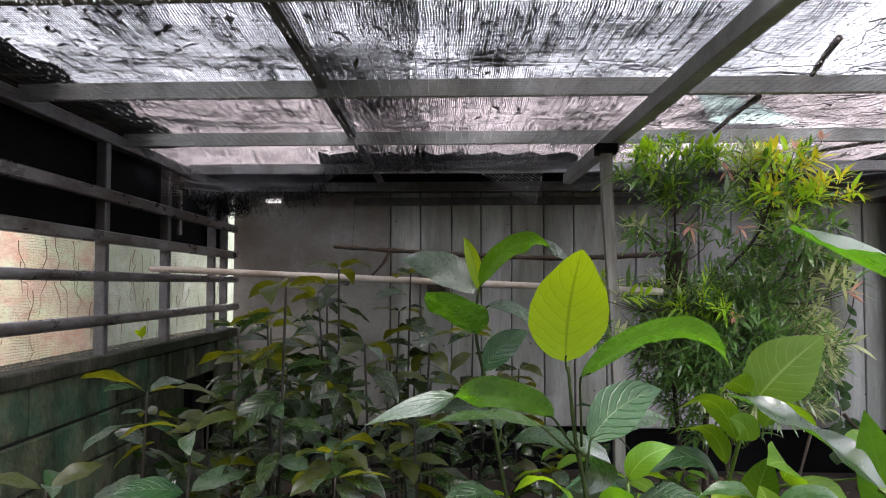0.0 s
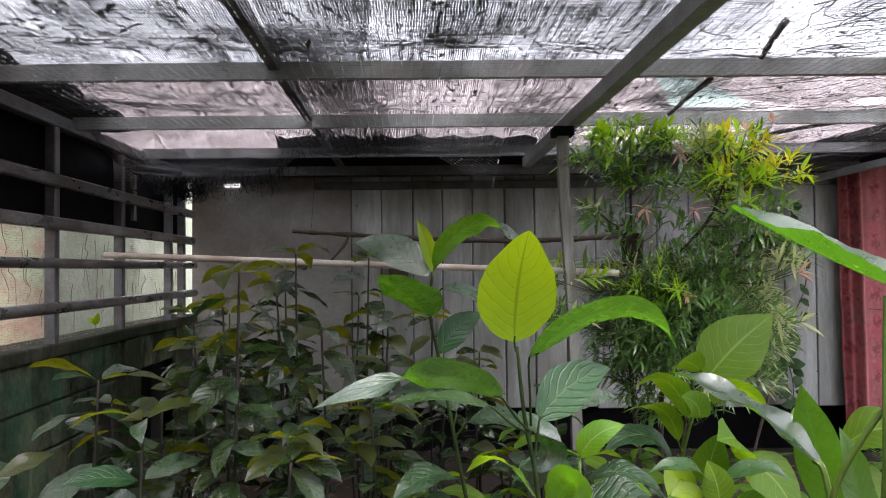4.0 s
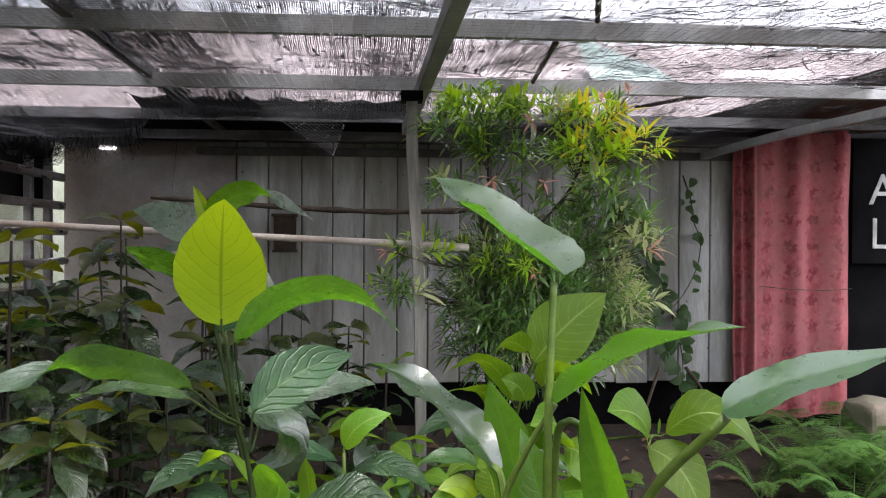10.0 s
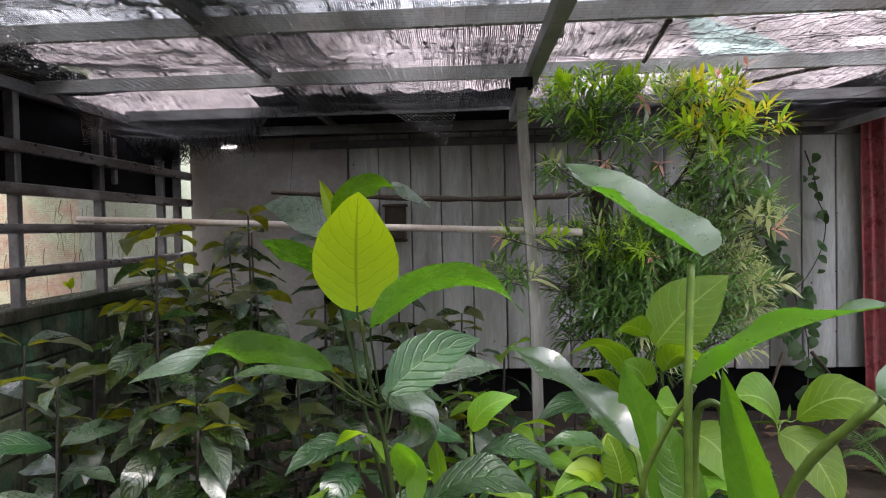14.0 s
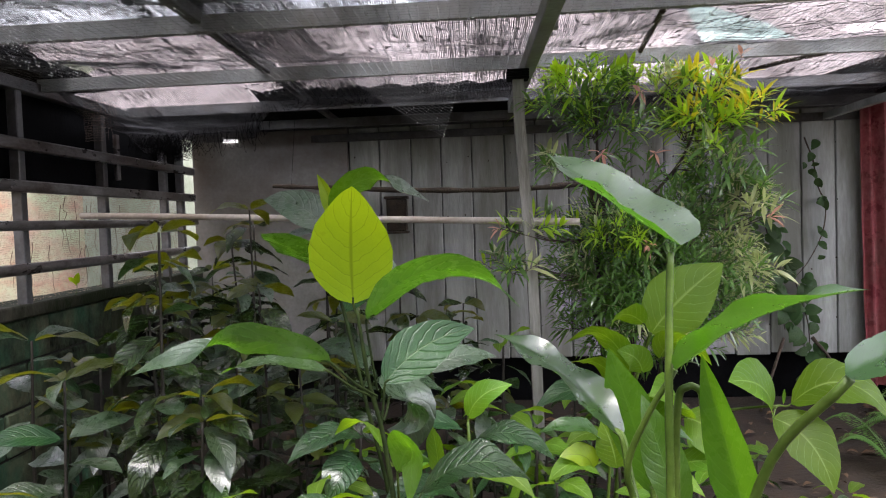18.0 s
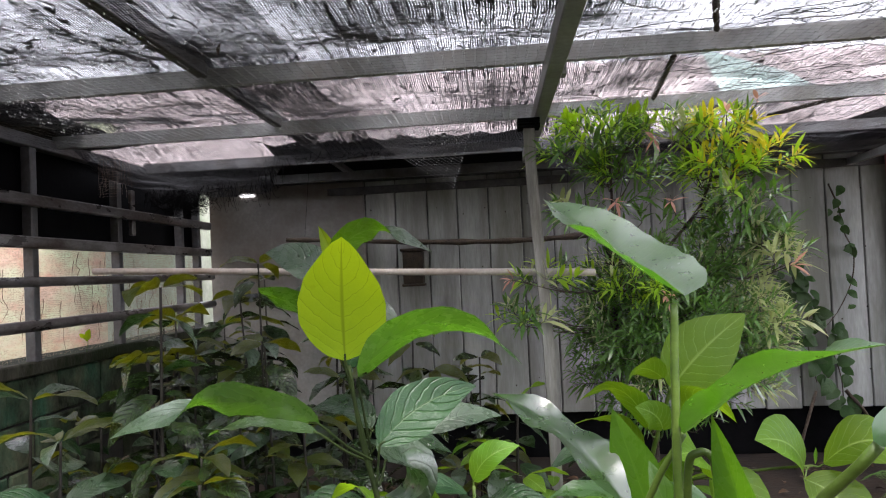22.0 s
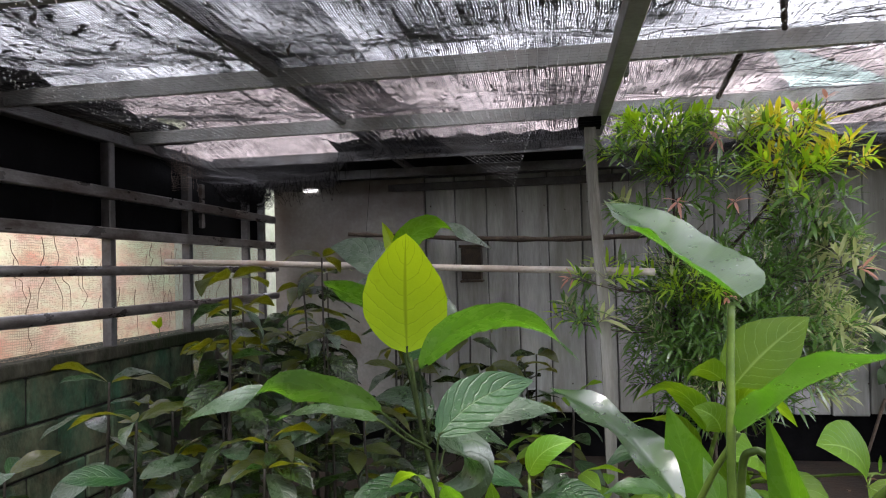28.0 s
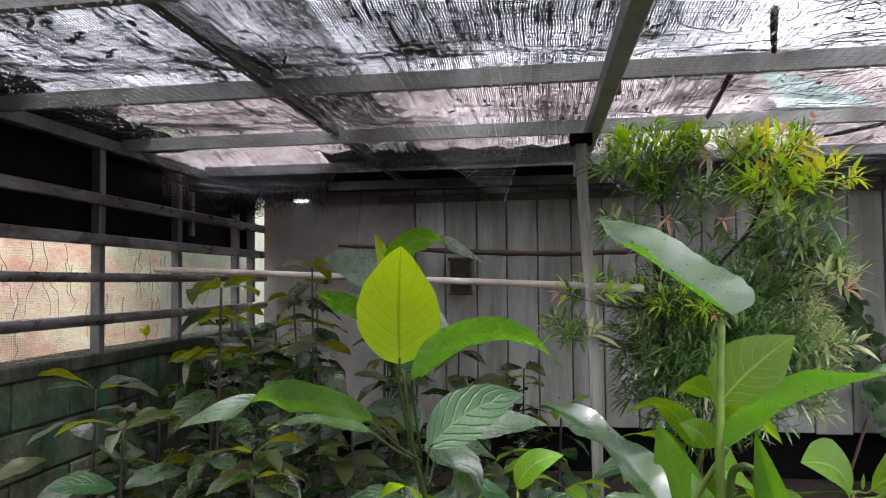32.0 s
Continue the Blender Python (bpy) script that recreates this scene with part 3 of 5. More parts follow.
bm = sheet(bmesh.new(), 24, 120, lambda a, b: (-0.43 + 0.33 * a + 0.03 * math.sin(b * 9), 1.66 + 2.5 * b, net_height(-0.43 + 0.33 * a, 1.66 + 2.5 * b) + 0.02))
part("net_overlap", bm, M_double, shade_net, "doubled darker strip of the net", True)


def net_edge(y):
    """Where the close-woven cloth ends towards the east; past it only thin threads are left."""
    k = max(0.0, y - 2.2)
    return 1.13 + 0.2 * k + 0.19 * k * k + 0.03 * noise.noise((y * 5, 3, 1))


def tapes(lengthwise, pitch, width, seed):
    """Flat woven tapes of the net, each a wavering ribbon; they lie close here and spread there."""
    rnd = random.Random(seed)
    verts, faces = [], []
    count = int((4.6 if lengthwise else 3.3) / pitch)
    for i in range(count):
        k = i * pitch
        w0 = width * rnd.uniform(0.6, 1.25)
        last = None
        steps = 150 if lengthwise else 260
        for j in range(steps + 1):
            if lengthwise:
                x = -1.6 + k
                y = 1.66 + (net_back(x) - 1.66) * j / steps
            else:
                x = -1.6 + 4.6 * j / steps
                y = 1.66 + k
                if y > net_back(x):
                    last = None
                    continue
            if in_gap(x, y):
                last = None
                continue
            if x > net_edge(y) and lengthwise and i % 2:
                last = None
                continue
            sh = (0.006 if lengthwise else 0.003) * noise.noise((x * 9, y * 7, seed)) + 0.0035 * noise.noise((x * 45, y * 20, seed))
            u, v = (i * 7.3, y * 30) if lengthwise else (x * 55, i * 7.3)
            w = w0 * (0.95 + 0.8 * noise.noise((u, v, seed + 3)) + 0.7 * noise.noise((x * 2.3, y * 1.6, 8)) + 0.4 * noise.noise((x * 9, y * 6, 4)))
            w = max(0.0007, w) * (0.88 if x < -0.5 else 1.05 if x < net_edge(y) else 0.9)
            z = net_height(x, y) - (0.002 if lengthwise else 0.004)
            o = len(verts)
            if lengthwise:
                verts += [(x + sh - w / 2, y, z), (x + sh + w / 2, y, z + 0.001)]
            else:
                verts += [(x, y + sh - w / 2, z), (x, y + sh + w / 2, z + 0.001)]
            if last is not None:
                faces.append((last, last + 1, o + 1, o))
            last = o
    me = bpy.data.meshes.new("tapes")
    me.from_pydata(verts, [], faces)
    me.materials.append(M_thread)
    return me


for me in (tapes(True, 0.0080, 0.0040, 1), tapes(False, 0.0125, 0.0066, 2)):
    ob = new("woven_tape", me)
    ob.parent = shade_net
    tagged(ob, kind="stuff")


def strands(bm, lines, r):
    """Thin three-sided wires along many polylines."""
    for pts in lines:
        rings = []
        for i, q in enumerate(pts):
            d = pts[min(i + 1, len(pts) - 1)] - pts[max(i - 1, 0)]
            s = d.cross(Vector((0, 0, 1)))
            s = s.normalized() if s.length > 1e-6 else Vector((1, 0, 0))
            u = s.cross(d).normalized()
            rings.append([bm.verts.new(q + s * r), bm.verts.new(q - s * r * 0.5 + u * r * 0.87), bm.verts.new(q - s * r * 0.5 - u * r * 0.87)])
        for a, b in zip(rings, rings[1:]):
            for k in range(3):
                bm.faces.new((a[k], a[(k + 1) % 3], b[(k + 1) % 3], b[k]))
    return bm


rnd = random.Random(52)
lines = []
for _ in range(170):
    y = rnd.uniform(1.7, 4.2)
    x = net_edge(y) + rnd.uniform(0.0, 1.3)
    a, pts = rnd.uniform(0, 6.28), []
    for k in range(rnd.randint(8, 22)):
        pts.append(Vector((x, y, net_height(x, y) - 0.006)))
        a += rnd.uniform(-0.9, 0.9)
        x, y = x + 0.028 * math.cos(a), y + 0.028 * math.sin(a)
    lines.append(pts)
tagged(part("ravelled_threads", strands(bmesh.new(), lines, 0.0015), M_thread, shade_net, "ravelled curly black threads"), kind="stuff")


def mesh_z(x, y):
    return 2.142 - 0.012 * abs(noise.noise((x * 2, y * 2, 7))) - 0.1 * max(0, y - 3.85) - 0.1 * max(0.0, y - 3.75) * max(0.0, min(1.0, (-0.4 - x) / 0.5))


wire_mesh = thing("wire_mesh", "thin dark square wire mesh slung under the purlins", "mesh", kind="stuff")
CELL = 0.034
lines = []
for i in range(int(4.4 / CELL)):
    x = -1.58 + i * CELL
    end = 4.0 + 0.25 * noise.noise((x * 2.5, 0, 1)) + (0.25 if x < -0.8 else 0)
    lines.append([Vector((x + 0.012 * noise.noise((x * 3, y, 0)), y, mesh_z(x, y))) for y in (1.2 + (end - 1.2) * k / 26 for k in range(27))])
for j in range(int(3.0 / CELL)):
    y = 1.2 + j * CELL
    lines.append([Vector((x, y + 0.012 * noise.noise((x, y * 3, 5)), mesh_z(x, y))) for x in (-1.58 + 4.4 * k / 30 for k in range(31)) if y < 4.0 + 0.25 * noise.noise((x * 2.5, 0, 1))])
lines = [q for q in lines if len(q) > 1]
along = [q for q in lines if abs(q[0].x - q[-1].x) < 0.1]
across = [q for q in lines if abs(q[0].x - q[-1].x) >= 0.1]
tagged(part("wires", strands(strands(bmesh.new(), along, 0.0006), across, 0.0003), M_wire, wire_mesh), kind="stuff")

# torn flap of netting that hangs down in a point
flap = thing("torn_net_flap", "torn corner of wire netting hanging down, beaded with rain", "net")
lines = []
F0, F1, F2 = Vector((-0.04, 3.52, 2.125)), Vector((0.50, 3.5, 2.12)), Vector((0.405, 3.3, 1.80))
for k in range(26):
    t = k / 26
    a, b = F0.lerp(F1, t), F2.lerp(F1, t)
    lines.append([a.lerp(b, s / 8) + Vector((0, 0, -0.01 * math.sin(math.pi * s / 8) * (1 - t))) for s in range(9)])
for k in range(11):
    t = 0.08 + k / 12
    a, b = F0.lerp(F2, t), F1.lerp(F2, t)
    lines.append([a.lerp(b, s / 6) for s in range(7)])
tagged(part("flap_wire", strands(bmesh.new(), lines, 0.0008), M_steel_dark, flap), kind="stuff")

# litter lying on the net
litter = thing("net_litter", "dead leaves and twigs lying on the shade net", "litter", kind="stuff")
rnd = random.Random(31)
bm = bmesh.new()
for _ in range(700):
    x, y = (rnd.gauss(-0.9, 0.45), rnd.gauss(2.0, 0.5)) if rnd.random() < 0.4 else (rnd.uniform(-1.5, 2.6), rnd.uniform(1.2, 4.1))
    if not (-1.55 < x < 2.8 and 1.0 < y < 4.15):
        continue
    q = Vector((x, y, net_height(x, y) + 0.006))
    d = Vector((rnd.uniform(-1, 1), rnd.uniform(-1, 1), rnd.uniform(-0.1, 0.2))).normalized() * rnd.uniform(0.02, 0.06)
    blade(bm, q, q + d * 0.5, q + d, d.length * rnd.uniform(0.2, 0.6), (0, 0, 1), 0.3, 0.05, 0.45, 1, 1, 2, 2, 3)
for _ in range(70):
    x, y = rnd.uniform(-1.4, 2.6), rnd.uniform(1.2, 4.0)
    pts, a = [], rnd.uniform(0, 6.28)
    for k in range(rnd.randint(3, 7)):
        pts.append(Vector((x, y, net_height(x, y) + 0.008)))
        a += rnd.uniform(-0.7, 0.7)
        x, y = x + 0.06 * math.cos(a), y + 0.06 * math.sin(a)
    tube(bm, smooth_path(pts, 3), 0.0028, 0.0012, 4)
tagged(part("dead_leaves", bm, M_bark, litter), kind="stuff")
for pts in ([(1.20, 2.25, 2.195), (1.26, 2.46, 2.2), (1.32, 2.66, 2.2)], [(1.25, 2.95, 2.195), (1.285, 3.28, 2.2), (1.315, 3.62, 2.19)], [(2.22, 3.7, 2.17), (2.1, 3.85, 2.165), (1.97, 4.05, 2.16)]):
    part("twig", tube(bmesh.new(), smooth_path(pts, 5), 0.012, 0.010, 6, 0.25), M_bark, litter, "dark rolled strip of netting")

# rain drops; the roof ones hold some opaque white in place of sparkle
m_drop, dn, dl, dp = nodes_of("sparkle_rain_water")
dp.inputs["Base Color"].default_value = (0.95, 0.95, 0.95, 1)
dp.inputs["Roughness"].default_value = 0.02
dp.inputs["IOR"].default_value = 1.33
dp.inputs["Transmission Weight"].default_value = 0.72
m_bead, dn, dl, dp = nodes_of("clear_water_bead")
dp.inputs["Roughness"].default_value = 0.02
dp.inputs["IOR"].default_value = 1.33
dp.inputs["Transmission Weight"].default_value = 1.0


def drops(count, place, r0, r1, seed):
    rnd = random.Random(seed)
    verts, faces = [], []
    unit = bmesh.new()
    bmesh.ops.create_icosphere(unit, subdivisions=1, radius=1)
    uv = [v.co.copy() for v in unit.verts]
    uf = [[v.index for v in f.verts] for f in unit.faces]
    unit.free()
    for _ in range(count):
        p, r = place(rnd), rnd.uniform(r0, r1)
        o = len(verts)
        for q in uv:
            z = q.z * (1.0 if q.z < 0 else 1.5)
            verts.append((p.x + q.x * r, p.y + q.y * r, p.z - r + z * r))
        faces += [[i + o for i in f] for f in uf]
    me = bpy.data.meshes.new("drops")
    me.from_pydata(verts, [], faces)
    me.materials.append(m_drop)
    me.polygons.foreach_set("use_smooth", [True] * len(me.polygons))
    return me


def on_mesh(rnd):
    x, y = -1.31 + CELL * rnd.randrange(118), 1.5 + rnd.random() ** 0.7 * 2.45
    return Vector((x, y, mesh_z(x, y)))


def on_flap(rnd):
    t, s = rnd.randrange(26) / 26, rnd.choice((0.2, 0.35, 0.5, 0.62, 0.75, 0.88, 1.0, 1.0))
    return F0.lerp(F1, t).lerp(F2.lerp(F1, t), s) + Vector((0, 0, -0.01 * math.sin(math.pi * s) * (1 - t)))


def on_purlin(rnd):
    x = rnd.uniform(-1.5, 3.0)
    y = rnd.choice((1.80, 2.775, 3.72))
    return Vector((x, y - 0.04 * x, 2.153))


rain = thing("rain_drops", "rain drops hanging from the wires and purlins, part whitened for sparkle", "rain drops", kind="stuff")
for nm, me in (("mesh_drops", drops(9000, on_mesh, 0.0016, 0.0034, 5)), ("flap_drops", drops(190, on_flap, 0.002, 0.0036, 6)), ("purlin_drops", drops(620, on_purlin, 0.0018, 0.0036, 7))):
    ob = new(nm, me)
    ob.parent = rain
    tagged(ob, kind="stuff")

# the dark sheet roof behind the torn net, and over the east side
roof_dark = thing("ceiling", "dark sheet roof over the back of the shed", "ceiling", kind="structure")
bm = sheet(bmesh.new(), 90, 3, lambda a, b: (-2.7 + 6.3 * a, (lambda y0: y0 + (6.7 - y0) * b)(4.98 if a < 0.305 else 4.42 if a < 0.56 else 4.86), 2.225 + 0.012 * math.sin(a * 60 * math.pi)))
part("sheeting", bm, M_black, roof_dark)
bm = sheet(bmesh.new(), 20, 30, lambda a, b: (3.1 + 1.9 * a - 0.35 * b, 3.3 + 2.35 * b, 2.30 + 0.012 * math.sin(a * 30 * math.pi)))
M_rust = surface("rusty_roof_sheet", (0.06, 0.035, 0.022), (0.14, 0.07, 0.04), 4, 0.8, 0.1, 40, 0.3)
part("rusty_sheeting", bm, M_rust, roof_dark, "rusty brown corrugated sheet")
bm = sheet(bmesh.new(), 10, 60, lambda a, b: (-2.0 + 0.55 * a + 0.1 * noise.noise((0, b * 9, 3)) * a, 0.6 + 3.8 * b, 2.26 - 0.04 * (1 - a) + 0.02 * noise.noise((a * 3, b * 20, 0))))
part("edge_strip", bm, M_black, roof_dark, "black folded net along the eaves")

# ragged torn edge of the net at the back
rnd = random.Random(15)
lines = []
for k in range(260):
    x = -1.6 + 1.6 * k / 260 + rnd.uniform(-0.02, 0.02)
    y = net_back(x) - rnd.uniform(0.0, 0.3)
    q = Vector((x, y, net_height(x, y) - 0.004))
    ln, a = rnd.uniform(0.02, 0.12) * (1.0 if x < -0.55 else 0.4), rnd.uniform(0, 6.28)
    lines.append([q + Vector((0.05 * math.cos(a) * s / 5, 0.05 * math.sin(a) * s / 5, -ln * math.sin(s / 5 * 2.2))) for s in range(6)])
for k in range(330):
    x = rnd.gauss(-1.4, 0.08)
    y = net_back(x) - rnd.uniform(-0.02, 0.25)
    q = Vector((x, y, net_height(x, y) - 0.004))
    ln, a, b = rnd.uniform(0.02, 0.09), rnd.uniform(0, 6.28), rnd.uniform(1.6, 4.5)
    lines.append([q + Vector((0.09 * math.cos(a + s * 0.5) * s / 5, 0.06 * math.sin(a + s * 0.5) * s / 5, -ln * math.sin(s / 5 * b))) for s in range(6)])
tagged(part("torn_fringe", strands(bmesh.new(), lines, 0.0011), M_black, shade_net, "loose black threads of torn net"), kind="stuff")

# loose wires that dangle from the mesh, at the back corner and before the tree
bm = bmesh.new()
lines = []
for x0, y0, n_x, ln in ((-1.5, 4.0, 13, 0.22), (1.13, 3.02, 9, 0.33)):
    for k in range(n_x):
        x = x0 + k * CELL * 0.42
        h = ln * rnd.uniform(0.6, 1.0)
        lines.append([Vector((x + 0.02 * noise.noise((k, s * 0.4, 1)), y0, 2.13 - h * s / 7)) for s in range(8)])
    for s in range(16):
        z = 2.12 - ln * s / 17
        lines.append([Vector((x0 + k * CELL * 0.42, y0 - 0.004, z + 0.012 * noise.noise((k * 0.5, s, 3)))) for k in range(int(n_x * rnd.uniform(0.6, 1.0)))])
tagged(part("loose_wires", strands(bm, [q for q in lines if len(q) > 1], 0.0007), surface("rusty_wire", (0.24, 0.17, 0.14), (0.34, 0.27, 0.23), 20, 0.5, 0.2, 80, 0.2), wire_mesh, "loose squares of wire hanging down"), kind="stuff")

# black curtain of doubled net along the west side, above the second rail
side_net = thing("side_netting", "black netting above and thin brown netting below the rails", "net")
bm = sheet(bmesh.new(), 60, 8, lambda a, b: (WX - 0.06 + 0.012 * noise.noise((a * 30, b * 3, 0)), 0.6 + 5.16 * a, 1.655 + 0.55 * b))
part("black_netting", bm, M_black, side_net)
bm = sheet(bmesh.new(), 60, 8, lambda a, b: (WX - 0.05 + 0.008 * noise.noise((a * 30, b * 3, 4)), 0.6 + 5.16 * a, 1.112 + 0.55 * b))
part("brown_netting", bm, M_fence_net, side_net)
M_dry = surface("dry_creeper", (0.14, 0.09, 0.06), (0.28, 0.19, 0.14), 12, 0.9, 0, 60, 0.2)
rnd = random.Random(21)
for _ in range(60):
    y = rnd.uniform(1.6, 5.6)
    z = rnd.uniform(1.3, 1.66)
    pts = [(WX - 0.035, y, z)]
    for k in range(rnd.randint(3, 6)):
        y += rnd.uniform(-0.03, 0.03)
        z -= rnd.uniform(0.02, 0.08)
        pts.append((WX - 0.035 + rnd.uniform(-0.01, 0.01), y, max(z, 1.12)))
    bm = tube(bmesh.new(), smooth_path(pts, 3), 0.0017, 0.0009, 4)
    part("dry_tendril", bm, M_dry, side_net, "thin dry brown creeper stem")

# outside: neighbour's wall to the west and roofs to the north
M_brick_out = surface("neighbour_render", (0.58, 0.29, 0.20), (0.62, 0.49, 0.38), 2.0, 0.9, 0, 14, 0.5, ((0.56, 0.64, 0.42), 0.36), (1, 0.7, 1.8), spec=0.2)
neighbour = thing("neighbour_wall", "peach and pale green rendered neighbour wall", "wall", kind="structure")
bm = box(bmesh.new(), -4.6, -4.4, -6, 9.5, 0, 2.6)
part("render", bm, M_brick_out, neighbour)
M_pale_out = surface("pale_green_render", (0.52, 0.60, 0.42), (0.66, 0.68, 0.56), 1.5, 0.9, 0, 14, 0.4, ((0.36, 0.40, 0.26), 0.2))
part("pale_render", box(bmesh.new(), -4.62, -4.4, 9.504, 26, 0, 3.6), M_pale_out, neighbour, "pale green rendered end of the wall")
M_tile = surface("faded_roof", (0.26, 0.22, 0.22), (0.40, 0.35, 0.36), 1.2, 0.85, 0, 12, 0.4, None, (1, 3, 1))
M_teal = surface("teal_roof", (0.20, 0.29, 0.27), (0.30, 0.39, 0.37), 1.5, 0.5, 0, 12, 0.2)
house = thing("neighbour_house", "neighbour house with a faded pinkish roof and teal gable", "house", (0, 8, 0))
bm = box(bmesh.new(), -1.5, 3.4, 0.5, 6.5, 0.0, 2.5)
part("house_wall", bm, M_concrete, house)
bm = sheet(bmesh.new(), 320, 12, lambda a, b: (-7.0 + 16.0 * a, 3.4 * b, 2.45 + 2.0 * b + 0.03 * math.sin(a * 300)))
part("roof_slope", bm, M_tile, house)
bm = sheet(bmesh.new(), 12, 6, lambda a, b: (3.35 + 1.1 * a, 1.3 + 0.8 * b, 3.45 + 0.75 * b * (1 - a * 0.5)))
part("teal_gable", bm, M_teal, house)


# ---- the large-leaved plants close to the camera ----
LEAF_SEED = [0]


def leaf(parent, base, mid, tip, width, face, material, label="", stalk=None, stalk_r=0.003, stalk_mat=None, tip_mat=None, **kw):
    """One leaf of a plant, with its stalk from the stem where it has one."""
    LEAF_SEED[0] += 1
    ob = part("leaf", blade(bmesh.new(), base, mid, tip, width, face, seed=LEAF_SEED[0], **kw), material, parent, label)
    # tip faces take the greyer green put in for sky sheen
    if tip_mat:
        ob.data.materials.append(tip_mat)
        nu, nv = kw["nu"], kw["nv"]
        for i, f in enumerate(ob.data.polygons):
            if (i // nu) / nv > kw["flip"] + 0.13:
                f.material_index = 1
    if stalk:
        pts = [Vector(stalk), Vector(stalk).lerp(Vector(base), 0.5) + Vector((0, 0, -0.006)), Vector(base), Vector(base).lerp(Vector(mid), 0.12)]
        part("leaf_stalk", tube(bmesh.new(), smooth_path(pts, 4), stalk_r, stalk_r * 0.7, 6), stalk_mat or (M_petiole if material in (M_light, M_fresh, M_waxy) else M_stem), ob)
    return ob


def stem(parent, pts, r0, r1, material=None, label=""):
    return part("stem", tube(bmesh.new(), smooth_path(pts, 6), r0, r1, 9, 0.15), material or M_stem, parent, label, True)


UPB = (0.0, 0.55, 0.83)
UPF = (0.0, -0.35, 0.93)

plant = thing("young_leaf_sapling", "sapling with one upright glowing yellow-green young leaf", "sapling", (0, 0, 0), "broad-leaved saplings")
stem(plant, [(0.40, 1.70, -0.02), (0.355, 1.68, 0.5), (0.315, 1.66, 0.95), (0.285, 1.64, 1.12), (0.268, 1.625, 1.275)], 0.0075, 0.0036)
leaf(plant, (0.262, 1.62, 1.285), (0.266, 1.592, 1.40), (0.283, 1.53, 1.522), 0.172, (0.02, -1, -0.25), M_young, "upright yellow-green young leaf", (0.268, 1.625, 1.265), fold=0.06, wave=0.006, belly=0.43, sharp=0.95, point=0.82, nu=10, nv=22, ribs=0.3)
leaf(plant, (0.290, 1.60, 1.252), (0.447, 1.485, 1.362), (0.605, 1.585, 1.268), 0.085, (0.1, 0.55, 0.83), M_green, "arching green leaf", (0.300, 1.65, 1.10), fold=0.1, wave=0.015, belly=0.45, nu=10, nv=22, twist=70, flip=0.7)
leaf(plant, (0.225, 1.545, 1.178), (0.075, 1.47, 1.238), (-0.155, 1.50, 1.172), 0.078, (-0.05, 0.85, 0.5), M_green, "long drooping green leaf", (0.300, 1.65, 1.085), fold=0.1, wave=0.02, belly=0.45, nu=10, nv=22, twist=-105, flip=0.48, tip_mat=M_sheen)
leaf(plant, (0.21, 1.60, 1.15), (0.08, 1.62, 1.17), (-0.05, 1.70, 1.13), 0.07, (0, -0.2, 1), M_green, "", (0.300, 1.65, 1.08), wave=0.02)
leaf(plant, (0.318, 1.645, 1.112), (0.40, 1.70, 1.180), (0.51, 1.77, 1.205), 0.108, (0.15, -0.95, 0.22), M_quilt, "dark glossy leaf with pale quilted veins", (0.305, 1.655, 1.02), fold=0.12, wave=0.02, belly=0.40, nu=10, nv=22)
leaf(plant, (0.40, 1.78, 1.105), (0.47, 1.84, 1.13), (0.56, 1.90, 1.115), 0.075, (0.1, -0.6, 0.8), M_sheen, "", None, wave=0.02)
leaf(plant, (0.32, 1.70, 1.07), (0.35, 1.82, 1.02), (0.345, 1.88, 0.88), 0.16, (0.1, -0.7, 0.7), M_sheen, "dark drooping leaf, greyed and glossed for sky sheen", (0.31, 1.66, 1.03), fold=0.1, wave=0.03)
leaf(plant, (0.34, 1.62, 0.93), (0.375, 1.56, 1.0), (0.37, 1.52, 0.90), 0.10, (0.35, 0.6, 0.6), M_fresh, "", (0.335, 1.67, 0.86), fold=0.1)
leaf(plant, (0.31, 1.58, 0.83), (0.17, 1.48, 0.885), (0.03, 1.46, 0.83), 0.15, (0, -0.30, 0.95), M_broad, "broad dark quilted leaf", (0.34, 1.67, 0.78), fold=0.12, wave=0.03, nu=10, nv=20)
leaf(plant, (0.30, 1.72, 0.95), (0.24, 1.80, 0.99), (0.17, 1.84, 0.95), 0.06, UPB, M_light, "", (0.325, 1.67, 0.93))
leaf(plant, (0.38, 1.72, 0.85), (0.50, 1.68, 0.93), (0.62, 1.70, 0.88), 0.13, UPF, M_broad, "", (0.345, 1.675, 0.8))

plant = thing("tall_sapling", "tall sapling with a whorl of wavy green leaves", "sapling", (0, 0, 0), "broad-leaved saplings")
stem(plant, [(0.28, 2.42, -0.02), (0.235, 2.38, 0.55), (0.185, 2.34, 0.85), (0.13, 2.31, 1.15), (0.100, 2.30, 1.30), (0.107, 2.30, 1.435)], 0.0075, 0.0042)
leaf(plant, (0.107, 2.30, 1.435), (0.095, 2.30, 1.52), (0.062, 2.295, 1.597), 0.045, (-0.3, -1, 0.1), M_young, "folded young leaf", None, fold=0.5, wave=0.005, belly=0.5)
leaf(plant, (0.112, 2.285, 1.445), (0.222, 2.12, 1.565), (0.395, 2.22, 1.502), 0.09, (-0.1, 0.6, 0.8), M_fresh, "arching green leaf with a drooping tip", (0.107, 2.30, 1.425), fold=0.1, wave=0.015, nu=10, nv=20, twist=95, flip=0.55, tip_mat=M_sheen)
leaf(plant, (0.095, 2.30, 1.422), (-0.01, 2.37, 1.505), (-0.138, 2.43, 1.530), 0.115, (0.15, -0.93, 0.36), M_sheen, "", None, fold=0.1, wave=0.02, nu=10, nv=20)
